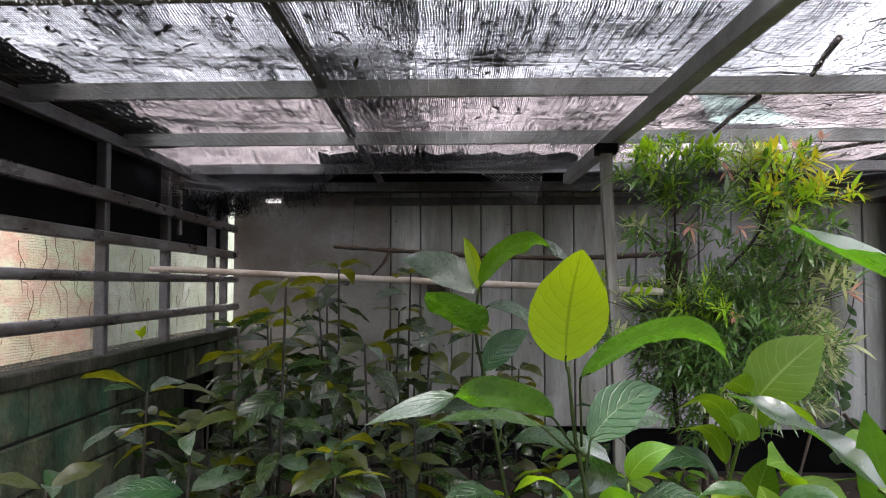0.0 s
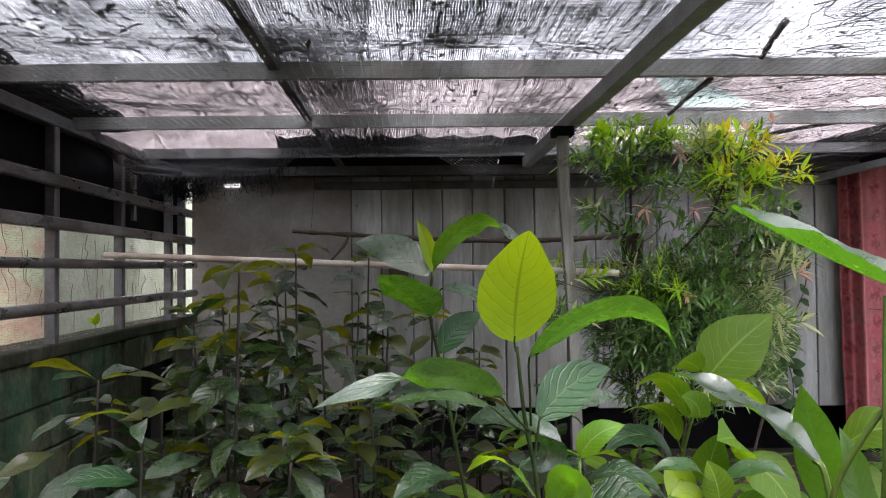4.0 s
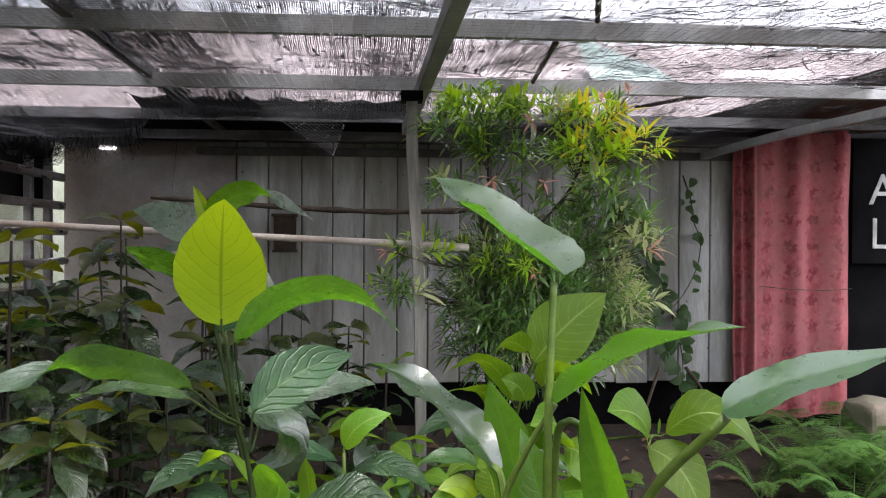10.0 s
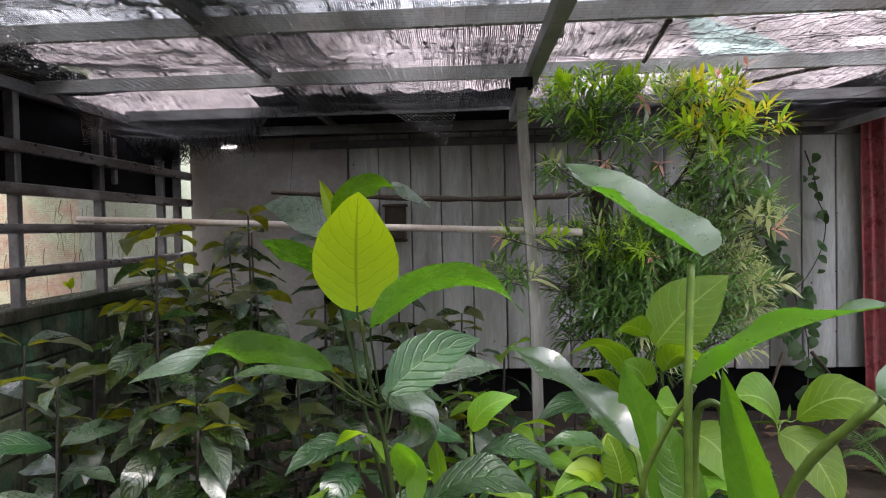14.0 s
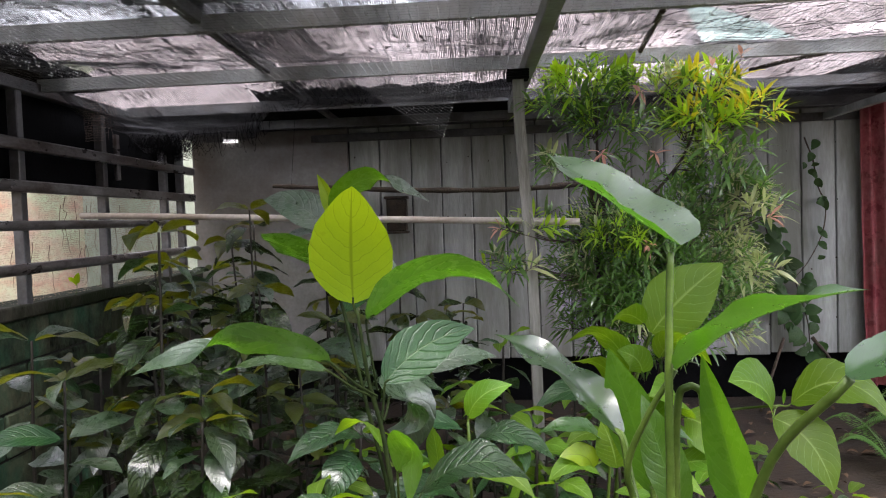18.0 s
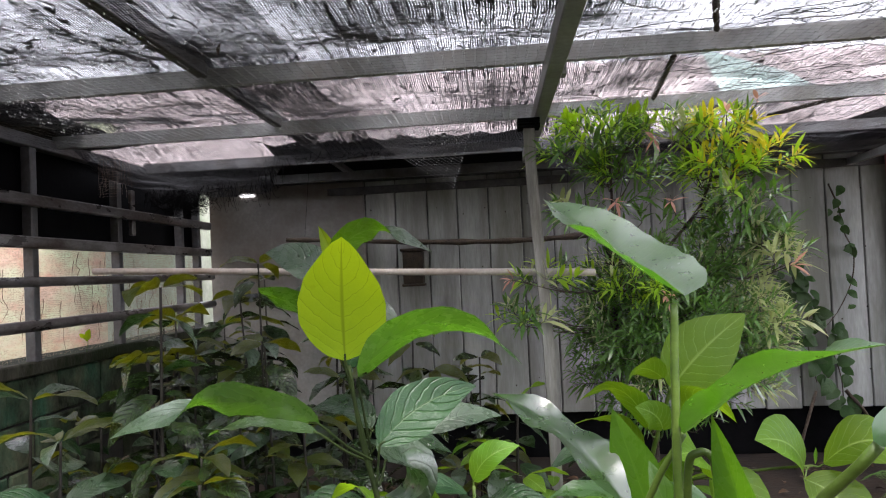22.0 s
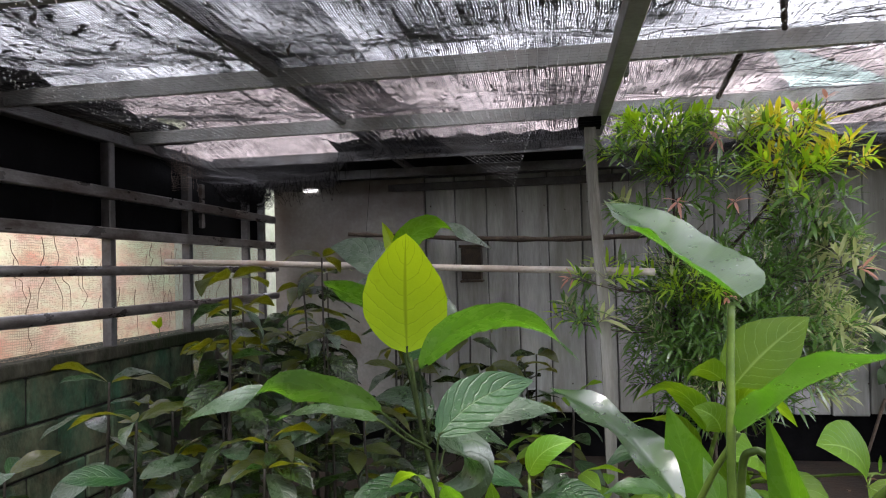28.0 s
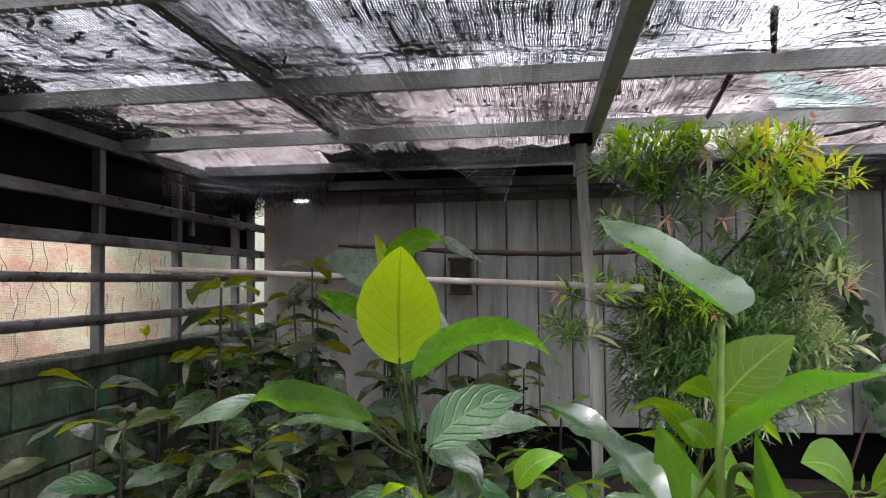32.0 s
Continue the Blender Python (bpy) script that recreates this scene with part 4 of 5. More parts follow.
leaf(plant, (0.098, 2.29, 1.30), (0.03, 2.16, 1.375), (-0.045, 2.05, 1.43), 0.17, (0.35, 0.75, 0.55), M_green, "broad green leaf turned to the front", None, fold=0.16, wave=0.03, nu=10, nv=20)
leaf(plant, (0.135, 2.28, 1.385), (0.225, 2.24, 1.37), (0.315, 2.2, 1.275), 0.062, (0.45, -0.66, 0.6), M_sheen, "", (0.103, 2.30, 1.36), fold=0.08, wave=0.02)
leaf(plant, (0.125, 2.31, 1.185), (0.185, 2.31, 1.265), (0.265, 2.33, 1.305), 0.085, (0.3, -0.8, 0.5), M_quilt, "", (0.125, 2.31, 1.165))
leaf(plant, (0.18, 2.36, 1.0), (0.09, 2.42, 1.06), (-0.05, 2.45, 1.03), 0.11, UPF, M_broad, "", (0.165, 2.33, 0.95))
leaf(plant, (0.21, 2.3, 0.98), (0.30, 2.25, 1.0), (0.42, 2.25, 0.95), 0.11, UPF, M_broad, "", (0.17, 2.33, 0.93))
leaf(plant, (0.17, 2.27, 0.82), (0.08, 2.18, 0.85), (-0.02, 2.12, 0.79), 0.11, UPF, M_broad, "dark broad leaf", (0.19, 2.34, 0.78))
leaf(plant, (0.16, 2.25, 0.76), (0.12, 2.17, 0.75), (0.10, 2.12, 0.66), 0.11, (0, -0.8, 0.6), M_broad, "", (0.20, 2.35, 0.72))

plant = thing("light_green_sapling", "light green sapling with broad veined leaves", "sapling", (0, 0, 0), "broad-leaved saplings")
stem(plant, [(0.98, 2.86, -0.02), (1.02, 2.84, 0.5), (1.07, 2.82, 0.78), (1.125, 2.80, 0.97), (1.14, 2.79, 1.02)], 0.01, 0.006, M_petiole)
leaf(plant, (1.14, 2.79, 1.015), (1.245, 2.765, 1.145), (1.395, 2.77, 1.262), 0.235, (-0.45, -0.8, 0.25), M_light, "upright light green leaf with pale veins", None, fold=0.12, wave=0.02, belly=0.42, nu=10, nv=22)
leaf(plant, (1.11, 2.75, 1.055), (1.03, 2.70, 1.10), (0.975, 2.66, 1.06), 0.115, (-0.2, 0.5, 0.8), M_light, "", (1.135, 2.79, 1.01), sharp=0.8)
leaf(plant, (1.05, 2.72, 0.885), (0.95, 2.68, 1.035), (0.81, 2.66, 1.005), 0.11, (0, 0.45, 0.9), M_light, "", (1.08, 2.81, 0.85), fold=0.1)
leaf(plant, (1.02, 2.75, 0.80), (0.93, 2.68, 0.935), (0.78, 2.64, 0.93), 0.09, (0, 0.35, 0.92), M_light, "", (1.06, 2.82, 0.75))
leaf(plant, (1.00, 2.76, 0.74), (0.86, 2.68, 0.845), (0.70, 2.6, 0.80), 0.11, (0, -0.6, 0.8), M_quilt, "", (1.05, 2.82, 0.7))
leaf(plant, (1.09, 2.72, 0.89), (1.06, 2.68, 0.95), (0.985, 2.62, 0.99), 0.10, (-0.2, -0.9, 0.3), M_light, "round green leaf", (1.1, 2.8, 0.85), sharp=0.75)
leaf(plant, (1.16, 2.76, 0.93), (1.22, 2.7, 1.0), (1.30, 2.62, 0.93), 0.16, (0, 0.6, 0.8), M_light, "", (1.12, 2.8, 0.93))
stem(plant, [(1.05, 2.83, 0.62), (1.2, 2.76, 0.72), (1.4, 2.68, 0.765), (1.54, 2.655, 0.78)], 0.006, 0.004, M_petiole)
leaf(plant, (1.57, 2.65, 0.785), (1.72, 2.58, 0.868), (1.89, 2.59, 0.715), 0.24, (-0.05, -0.40, 0.90), M_light, "broad yellow-green leaf with pale veins", (1.54, 2.655, 0.78), fold=0.1, wave=0.03, nu=10, nv=20)
leaf(plant, (1.51, 2.65, 0.775), (1.445, 2.60, 0.865), (1.33, 2.55, 0.89), 0.21, (0.25, -0.62, 0.7), M_light, "", (1.53, 2.655, 0.78), fold=0.12, wave=0.02, nu=10, nv=20)
leaf(plant, (1.50, 2.63, 0.745), (1.59, 2.55, 0.68), (1.64, 2.5, 0.53), 0.17, (-0.1, -0.75, 0.6), M_light, "", (1.52, 2.655, 0.77), fold=0.12, wave=0.02)
leaf(plant, (1.545, 2.65, 0.785), (1.546, 2.648, 0.815), (1.548, 2.645, 0.84), 0.012, (0, -1, 0), M_light, "pale pointed bud", None, fold=0.5, nu=4, nv=6)
leaf(plant, (1.20, 2.70, 0.76), (1.17, 2.6, 0.84), (1.06, 2.5, 0.86), 0.18, (0.2, -0.6, 0.7), M_light, "", (1.08, 2.81, 0.76), fold=0.1)
leaf(plant, (1.22, 2.68, 0.74), (1.30, 2.6, 0.70), (1.36, 2.55, 0.56), 0.17, (0, -0.8, 0.5), M_light, "", (1.07, 2.81, 0.72), fold=0.12)
leaf(plant, (1.12, 2.72, 0.66), (1.10, 2.65, 0.76), (1.13, 2.62, 0.86), 0.13, (-0.2, -0.9, 0.2), M_light, "", (1.04, 2.83, 0.62), sharp=0.8)
leaf(plant, (1.05, 2.70, 0.60), (0.98, 2.62, 0.70), (0.93, 2.58, 0.62), 0.14, (0, -0.8, 0.6), M_young, "yellowing leaf", (1.02, 2.84, 0.55), sharp=0.8)
leaf(plant, (1.0, 2.72, 0.62), (0.9, 2.66, 0.70), (0.8, 2.62, 0.66), 0.10, UPF, M_light, "", (1.02, 2.84, 0.57))
leaf(plant, (1.15, 2.66, 0.56), (1.26, 2.58, 0.62), (1.38, 2.52, 0.58), 0.16, UPF, M_light, "", (1.02, 2.84, 0.5))

# waxy broad-leaved herb with thick petioles
plant = thing("waxy_leaved_plant", "waxy plant with long petioles and broad glossy leaves", "plant", (0, 0, 0))


def petiole(pts, r0, r1):
    return part("petiole", tube(bmesh.new(), smooth_path(pts, 6), r0, r1, 9, 0.06), M_petiole, plant, "", True)


petiole([(0.80, 1.22, -0.02), (0.79, 1.18, 0.6), (0.782, 1.16, 1.1), (0.785, 1.16, 1.28), (0.79, 1.162, 1.395)], 0.0072, 0.0052)
leaf(plant, (0.80, 1.145, 1.405), (0.737, 1.255, 1.462), (0.655, 1.42, 1.556), 0.155, (0.74, -0.84, 0.82), M_waxy, "raised waxy leaf, a trough pale with sky gloss inside", None, fold=0.4, wave=0.022, belly=0.30, sharp=0.75, point=0.5, nu=12, nv=26, twist=-9, flip=0.39)
petiole([(0.80, 1.22, 0.5), (0.80, 1.2, 1.0), (0.80, 1.18, 1.17), (0.812, 1.17, 1.20), (0.828, 1.165, 1.195), (0.832, 1.165, 1.17)], 0.006, 0.005)
petiole([(0.78, 1.26, 0.5), (0.755, 1.25, 0.95), (0.735, 1.23, 1.06), (0.76, 1.2, 1.15), (0.795, 1.17, 1.225)], 0.007, 0.004)
leaf(plant, (0.795, 1.17, 1.225), (0.855, 1.03, 1.315), (0.92, 0.88, 1.365), 0.098, (-0.25, 0.5, 0.8), M_waxy, "long waxy leaf seen from below", None, fold=0.3, wave=0.03, belly=0.5, nu=12, nv=24)
petiole([(0.84, 1.25, -0.02), (0.85, 1.2, 0.7), (0.885, 1.1, 1.08), (0.958, 1.0, 1.245)], 0.0075, 0.0065)
leaf(plant, (0.952, 1.0, 1.25), (1.02, 0.955, 1.295), (1.12, 0.88, 1.345), 0.082, (0.05, -0.45, 0.9), M_waxy, "waxy leaf with wet gloss", None, fold=0.15, wave=0.02, belly=0.35, sharp=0.8, nu=12, nv=24)
leaf(plant, (0.735, 1.26, 1.10), (0.655, 1.36, 1.185), (0.545, 1.465, 1.238), 0.085, (0.35, -0.42, 0.83), M_waxy, "drooping waxy leaf with wet gloss", (0.75, 1.24, 1.0), 0.007, fold=0.3, wave=0.05, belly=0.42, point=0.7, nu=12, nv=24)
leaf(plant, (0.90, 1.18, 0.98), (0.862, 1.16, 1.12), (0.826, 1.15, 1.252), 0.068, (-0.55, -0.8, 0.1), M_fresh, "upright folded waxy leaf", (0.85, 1.22, 0.8), 0.008, fold=0.3, wave=0.01, belly=0.3, nu=10, nv=20)
leaf(plant, (0.80, 1.34, 0.98), (0.765, 1.33, 1.11), (0.725, 1.31, 1.235), 0.082, (-0.35, -0.9, 0.1), M_fresh, "", (0.79, 1.25, 0.7), 0.008, fold=0.12, belly=0.45, nu=10, nv=20)
leaf(plant, (0.84, 1.30, 0.95), (0.80, 1.27, 1.06), (0.765, 1.26, 1.17), 0.075, (0.25, -0.9, 0.2), M_fresh, "", (0.8, 1.24, 0.7), 0.008, fold=0.15, belly=0.45, nu=10, nv=20)

# low leaves between the saplings
plant = thing("low_seedling", "small seedling with fresh green leaves", "seedling", (0, 0, 0), "low seedlings")
stem(plant, [(0.50, 2.05, -0.02), (0.49, 2.03, 0.5), (0.485, 2.0, 0.93)], 0.006, 0.004, M_petiole)
leaf(plant, (0.485, 2.0, 0.94), (0.525, 1.97, 1.005), (0.60, 1.97, 1.03), 0.078, (-0.2, -0.7, 0.6), M_light, "", (0.486, 2.0, 0.92))
leaf(plant, (0.47, 2.0, 0.91), (0.38, 1.97, 0.94), (0.30, 1.98, 0.88), 0.08, UPF, M_quilt)
leaf(plant, (0.50, 2.0, 0.88), (0.60, 1.95, 0.91), (0.70, 1.95, 0.84), 0.09, UPF, M_broad)
leaf(plant, (0.41, 1.94, 0.80), (0.405, 1.93, 0.88), (0.395, 1.93, 0.945), 0.06, (-0.6, -0.8, 0), M_light)
leaf(plant, (0.48, 1.97, 0.78), (0.55, 1.9, 0.84), (0.64, 1.86, 0.78), 0.1, UPF, M_light)
leaf(plant, (0.46, 1.97, 0.74), (0.36, 1.9, 0.80), (0.26, 1.86, 0.74), 0.1, UPF, M_broad)
plant = thing("low_seedling", "small seedling with veined pale leaves", "seedling", (0, 0, 0), "low seedlings")
stem(plant, [(0.82, 2.10, -0.02), (0.83, 2.06, 0.45), (0.85, 2.02, 0.84)], 0.006, 0.004, M_petiole)
leaf(plant, (0.86, 2.0, 0.80), (0.845, 1.98, 0.87), (0.82, 1.98, 0.93), 0.085, (-0.2, -1, 0.1), M_light)
leaf(plant, (0.84, 2.02, 0.86), (0.76, 1.98, 0.92), (0.66, 1.98, 0.90), 0.07, UPF, M_green)
leaf(plant, (0.87, 2.02, 0.86), (0.96, 1.98, 0.91), (1.05, 1.98, 0.87), 0.07, UPF, M_green)
leaf(plant, (0.82, 2.0, 0.78), (0.75, 1.96, 0.83), (0.68, 1.94, 0.79), 0.08, UPF, M_light)
leaf(plant, (0.80, 2.0, 0.80), (0.77, 1.97, 0.845), (0.71, 1.95, 0.85), 0.07, (0, -0.8, 0.6), M_young, "yellow leaf", sharp=0.75)
leaf(plant, (0.88, 2.0, 0.74), (0.97, 1.95, 0.80), (1.06, 1.92, 0.75), 0.1, UPF, M_light)


# ---- dark shrubs: shared leaf meshes ----
def shrub_leaf(name, material, droop, width, seed):
    bm = blade(bmesh.new(), (0, 0, 0), (0, 0.52, 0.06 - droop * 0.15), (0, 0.96, -droop), width, (0, 0.1, 1), fold=0.14, wave=0.03, belly=0.45, nu=6, nv=12, seed=seed)
    return mesh_of(name, bm, material)


DARKS = [shrub_leaf("shrub_leaf", M_dark, d, w, i) for i, (d, w) in enumerate(((0.08, 0.42), (0.2, 0.45), (0.34, 0.43), (0.0, 0.40)))]
DARKS += [shrub_leaf("shrub_leaf", M_sheen, d, w, 60 + i) for i, (d, w) in enumerate(((0.05, 0.38), (0.2, 0.4)))]
QUILTS = [shrub_leaf("shrub_leaf", M_quilt, d, w, 9 + i) for i, (d, w) in enumerate(((0.08, 0.42), (0.2, 0.43)))] + DARKS[-2:]
OLIVES = [shrub_leaf("shrub_leaf", M_olive, d, w, 20 + i) for i, (d, w) in enumerate(((0.1, 0.42), (0.3, 0.45)))]
FRESHES = [shrub_leaf("shrub_leaf", m, d, w, 40 + i) for i, (m, d, w) in enumerate(((M_green, 0.1, 0.42), (M_fresh, 0.2, 0.45), (M_broad, 0.25, 0.45), (M_broad, 0.05, 0.4)))]
GREENS = [shrub_leaf("shrub_leaf", M_light, d, w, 30 + i) for i, (d, w) in enumerate(((0.1, 0.42), (0.3, 0.45)))]


def shrub(x, y, height, label, seed, stems=3, size=0.15, gap=0.085, bare=0.35, spread=0.10, tops=OLIVES, body=DARKS, yaw0=None):
    rnd = random.Random(seed)
    plant = thing("shrub", label, "shrub", (x, y, 0), "dark shrubs")
    for s in range(stems):
        h = height * (1 if s == 0 else rnd.uniform(0.68, 0.95))
        lx, ly = (0, 0) if s == 0 else (rnd.uniform(-spread, spread), rnd.uniform(-spread, spread))
        pts = [Vector((lx * 0.3, ly * 0.3, -0.02)), Vector((lx * 0.6 + rnd.uniform(-0.02, 0.02), ly * 0.6, h * 0.5)), Vector((lx, ly, h))]
        path = smooth_path(pts, 8)
        part("stem", tube(bmesh.new(), path, 0.0085, 0.0042, 6, 0.2), M_stem_dark, plant, "", True)
        z, turn_ = h, rnd.uniform(0, 6.28) if yaw0 is None else yaw0
        first = True
        while z > h * bare:
            k = min(len(path) - 2, int(z / h * (len(path) - 1)))
            q = path[k].lerp(path[k + 1], z / h * (len(path) - 1) - k)
            pairs = 2 if first else 1
            for c in range(pairs):
                for side in (0, math.pi):
                    if not first and rnd.random() < 0.12:
                        continue
                    a = turn_ + side + c * math.pi / 2 + rnd.uniform(-0.35, 0.35)
                    pool = tops if first and c == 0 or (first or (z > h - gap * 1.5 and rnd.random() < 0.4)) and rnd.random() < 0.42 else body
                    ob = new("leaf", rnd.choice(pool))
                    ob.parent = plant
                    ln = size * rnd.uniform(0.75, 1.15) * (0.8 if first and c else 1.0)
                    pitch = rnd.uniform(-14, 22) if first else rnd.uniform(-34, 12)
                    ob.matrix_basis = Matrix.Translation(q) @ Matrix.Rotation(a, 4, "Z") @ Matrix.Rotation(radians(pitch), 4, "X") @ Matrix.Rotation(rnd.uniform(-0.6, 0.6), 4, "Y") @ Matrix.Translation((0, 0.012, 0)) @ Matrix.Scale(ln, 4)
            first = False
            z -= gap * rnd.uniform(0.75, 1.3)
            turn_ += math.pi / 2 + rnd.uniform(-0.3, 0.3)
    return plant


DARK_TXT = "dark glossy shrub with olive young leaves on thin stems"
for k, (x, y, h, n, size) in enumerate((
        (-0.535, 2.57, 1.44, 2, 0.17), (-0.47, 3.4, 1.52, 3, 0.16), (-0.15, 3.5, 1.50, 2, 0.16), (-0.72, 3.1, 1.30, 3, 0.15),
        (-0.30, 2.9, 1.22, 3, 0.15), (-0.95, 3.5, 1.25, 3, 0.15), (-0.60, 3.9, 1.45, 3, 0.15), (0.15, 3.8, 1.2, 3, 0.15),
        (-0.05, 3.1, 1.05, 3, 0.15), (-0.85, 2.75, 0.95, 3, 0.16), (-0.35, 2.4, 0.92, 3, 0.16), (-0.10, 2.65, 0.98, 3, 0.15),
        (-1.0, 4.4, 1.2, 3, 0.16), (-0.25, 4.3, 1.3, 3, 0.15), (0.45, 4.5, 0.95, 3, 0.15), (0.50, 3.2, 0.72, 3, 0.15))):
    shrub(x, y, h, DARK_TXT, 100 + k, n, size * 1.22, gap=0.088)
for k, (x, y, h, n, size) in enumerate(((-1.02, 2.62, 1.08, 1, 0.25), (-0.80, 2.42, 0.98, 1, 0.24), (-1.2, 3.2, 0.9, 2, 0.21), (-1.22, 2.35, 0.82, 2, 0.22), (-0.9, 2.05, 0.72, 2, 0.21))):
    shrub(x, y, h, "low dark shrub with an olive-green leaf whorl", 200 + k, n, size, body=QUILTS, bare=0.5)
for k, (x, y, h, n) in enumerate(((0.62, 2.55, 0.80, 3), (0.40, 2.75, 0.78, 2), (0.08, 2.0, 0.72, 3), (-0.18, 1.95, 0.70, 3), (0.62, 3.0, 0.95, 2), (0.75, 2.4, 0.62, 3), (-0.45, 1.95, 0.66, 3))):
    shrub(x, y, h, "low green shrub with quilted leaves", 300 + k, n, 0.16, tops=GREENS, body=QUILTS, bare=0.3)


for k, (x, y, h) in enumerate(((0.55, 2.2, 0.62), (0.72, 2.75, 0.70), (0.95, 2.45, 0.66), (1.18, 2.4, 0.60), (1.25, 3.1, 0.62), (0.92, 3.2, 0.72), (1.5, 2.95, 0.55), (1.78, 2.7, 0.45), (0.33, 2.25, 0.72), (1.0, 2.1, 0.6), (0.12, 2.55, 0.75), (1.45, 2.35, 0.5))):
    shrub(x, y, h, "low fresh green seedling clump on the earth", 400 + k, 4, 0.115, 0.06, 0.25, 0.13, tops=GREENS, body=FRESHES)


# rain drops lying on the waxy leaves
def leaf_drops(seed):
    rnd = random.Random(seed)
    spots = []
    for o in [q for q in bpy.data.objects if q.name.split(".")[0] == "leaf" and q.type == "MESH" and q.data.materials[0] in (M_waxy, M_quilt) and len(q.data.polygons) > 150]:
        me = o.data
        for _ in range(26 if me.materials[0] is M_waxy else 8):
            f = me.polygons[rnd.randrange(len(me.polygons))]
            nrm = Vector(f.normal)
            nrm = nrm if nrm.z > 0 else -nrm
            if f.area > 1e-6:
                spots.append((Vector(f.center), nrm))
    verts, faces = [], []
    for c, nrm in spots:
        r = rnd.uniform(0.0006, 0.0015)
        a = nrm.orthogonal().normalized()
        b = nrm.cross(a)
        o = len(verts)
        for ring, (h, k) in enumerate(((0.0, 1.0), (0.45, 0.8), (0.7, 0.4))):
            verts += [tuple(c + nrm * r * h + (a * math.cos(t) + b * math.sin(t)) * r * k) for t in (6.2832 * i / 8 for i in range(8))]
        verts.append(tuple(c + nrm * r * 0.78))
        for ring in (0, 8):
            faces += [(o + ring + i, o + ring + (i + 1) % 8, o + ring + 8 + (i + 1) % 8, o + ring + 8 + i) for i in range(8)]
        faces += [(o + 16 + i, o + 16 + (i + 1) % 8, o + 24) for i in range(8)]
    me = bpy.data.meshes.new("leaf_drop")
    me.from_pydata(verts, [], faces)
    me.materials.append(m_bead)
    me.polygons.foreach_set("use_smooth", [True] * len(me.polygons))
    ob = new("leaf_drop", me)
    ob.parent = rain
    return tagged(ob, kind="stuff")


leaf_drops(3)


# ---- the narrow-leaved tree behind the post ----
def tree(x, y, label):
    rnd = random.Random(77)
    root = thing("narrow_leaved_tree", label, "tree", (x, y, 0))
    groups = {"crown": (bmesh.new(), M_tree), "young_foliage": (bmesh.new(), M_tree_young), "yellow_foliage": (bmesh.new(), M_tree_yellow), "red_shoot_foliage": (bmesh.new(), M_tree_red), "pale_tip_foliage": (bmesh.new(), M_tree_pale)}
    limbs = bmesh.new()
    stems = []
    for pts, r in (([(-0.10, 0, -0.03), (-0.20, 0.01, 0.5), (-0.25, 0, 1.0), (-0.245, -0.03, 1.5), (-0.25, -0.05, 1.95)], 0.015),
                   ([(-0.08, 0, -0.03), (-0.10, 0.03, 0.6), (-0.07, 0.0, 1.2), (-0.03, -0.05, 1.48), (0.117, -0.08, 1.673), (0.24, -0.08, 1.96)], 0.017),
                   ([(-0.06, 0.02, -0.03), (0.02, 0.06, 0.6), (0.12, 0.05, 1.1), (0.27, 0.0, 1.5)], 0.012)):
        path = smooth_path(pts, 6)
        stems += path
        part("trunk", tube(bmesh.new(), path, r, 0.005, 8, 0.3), M_bark, root, "", True)

    def shoot(p, d, reach, kind, ln, count, wide=0.17, tie=True):
        """A twig with leaves spiralling up it, longest in the middle."""
        if tie:
            near = min(stems, key=lambda q: (q - p).length + 0.6 * max(0.0, q.z - p.z + 0.05))
            tube(limbs, smooth_path([near, near.lerp(p, 0.5) + Vector((0, 0, -0.03)), p], 3), 0.0032, 0.0018, 4)
        end = p + d * reach
        tube(limbs, [p, end], 0.0018, 0.0009, 3)
        s = d.orthogonal().normalized()
        for i in range(count):
            f = (i + 0.5) / count
            out = s.copy()
            out.rotate(Matrix.Rotation(2.4 * i + rnd.uniform(-0.3, 0.3), 3, d))
            lean = (0.45 + 0.9 * f) * rnd.uniform(0.8, 1.2)
            way = (d * lean + out).normalized()
            q = p + d * reach * f
            n_ = ln * rnd.uniform(0.75, 1.15) * (0.7 + 0.6 * math.sin(math.pi * f))
            tip_ = q + way * n_ + Vector((0, 0, -n_ * rnd.uniform(0.0, 0.3)))
            tip_.z = min(tip_.z, 2.12)
            blade(groups[kind][0], q, q.lerp(tip_, 0.5) + Vector((0, 0, n_ * 0.07)), tip_, n_ * wide * rnd.uniform(0.8, 1.2), (rnd.uniform(-0.4, 0.4), rnd.uniform(-0.6, 0.2), 1), 0.2, 0.0, 0.42, 1.1, 1.1, 2, 4, i)

    def pick(kinds):
        k = rnd.random()
        for name, share in kinds:
            k -= share
            if k < 0:
                return name
        return "crown"

    # the dense lower body of thin dark leaves, open towards the foot
    for i in range(900):
        v = Vector((rnd.gauss(0, 1), rnd.gauss(0, 1), rnd.gauss(0, 1))).normalized() * rnd.random() ** 0.45
        p = Vector((-0.01 + 0.42 * v.x, -0.03 + 0.32 * v.y, 1.16 + 0.45 * v.z))
        if p.z > 1.46 and p.x < 0.05 or p.z < 1.0 and rnd.random() < 0.3:
            continue
        d = (Vector((v.x, v.y, 0.35 * v.z)) * 0.8 + Vector((rnd.uniform(-0.4, 0.4), rnd.uniform(-0.4, 0.4), rnd.uniform(0.0, 0.7)))).normalized()
        fresh = p.x < -0.08 and 1.22 < p.z
        kind = pick((("young_foliage", 0.35), ("pale_tip_foliage", 0.25))) if fresh and v.y < 0 else pick((("pale_tip_foliage", 0.5 if v.x > 0.55 else 0.07),))
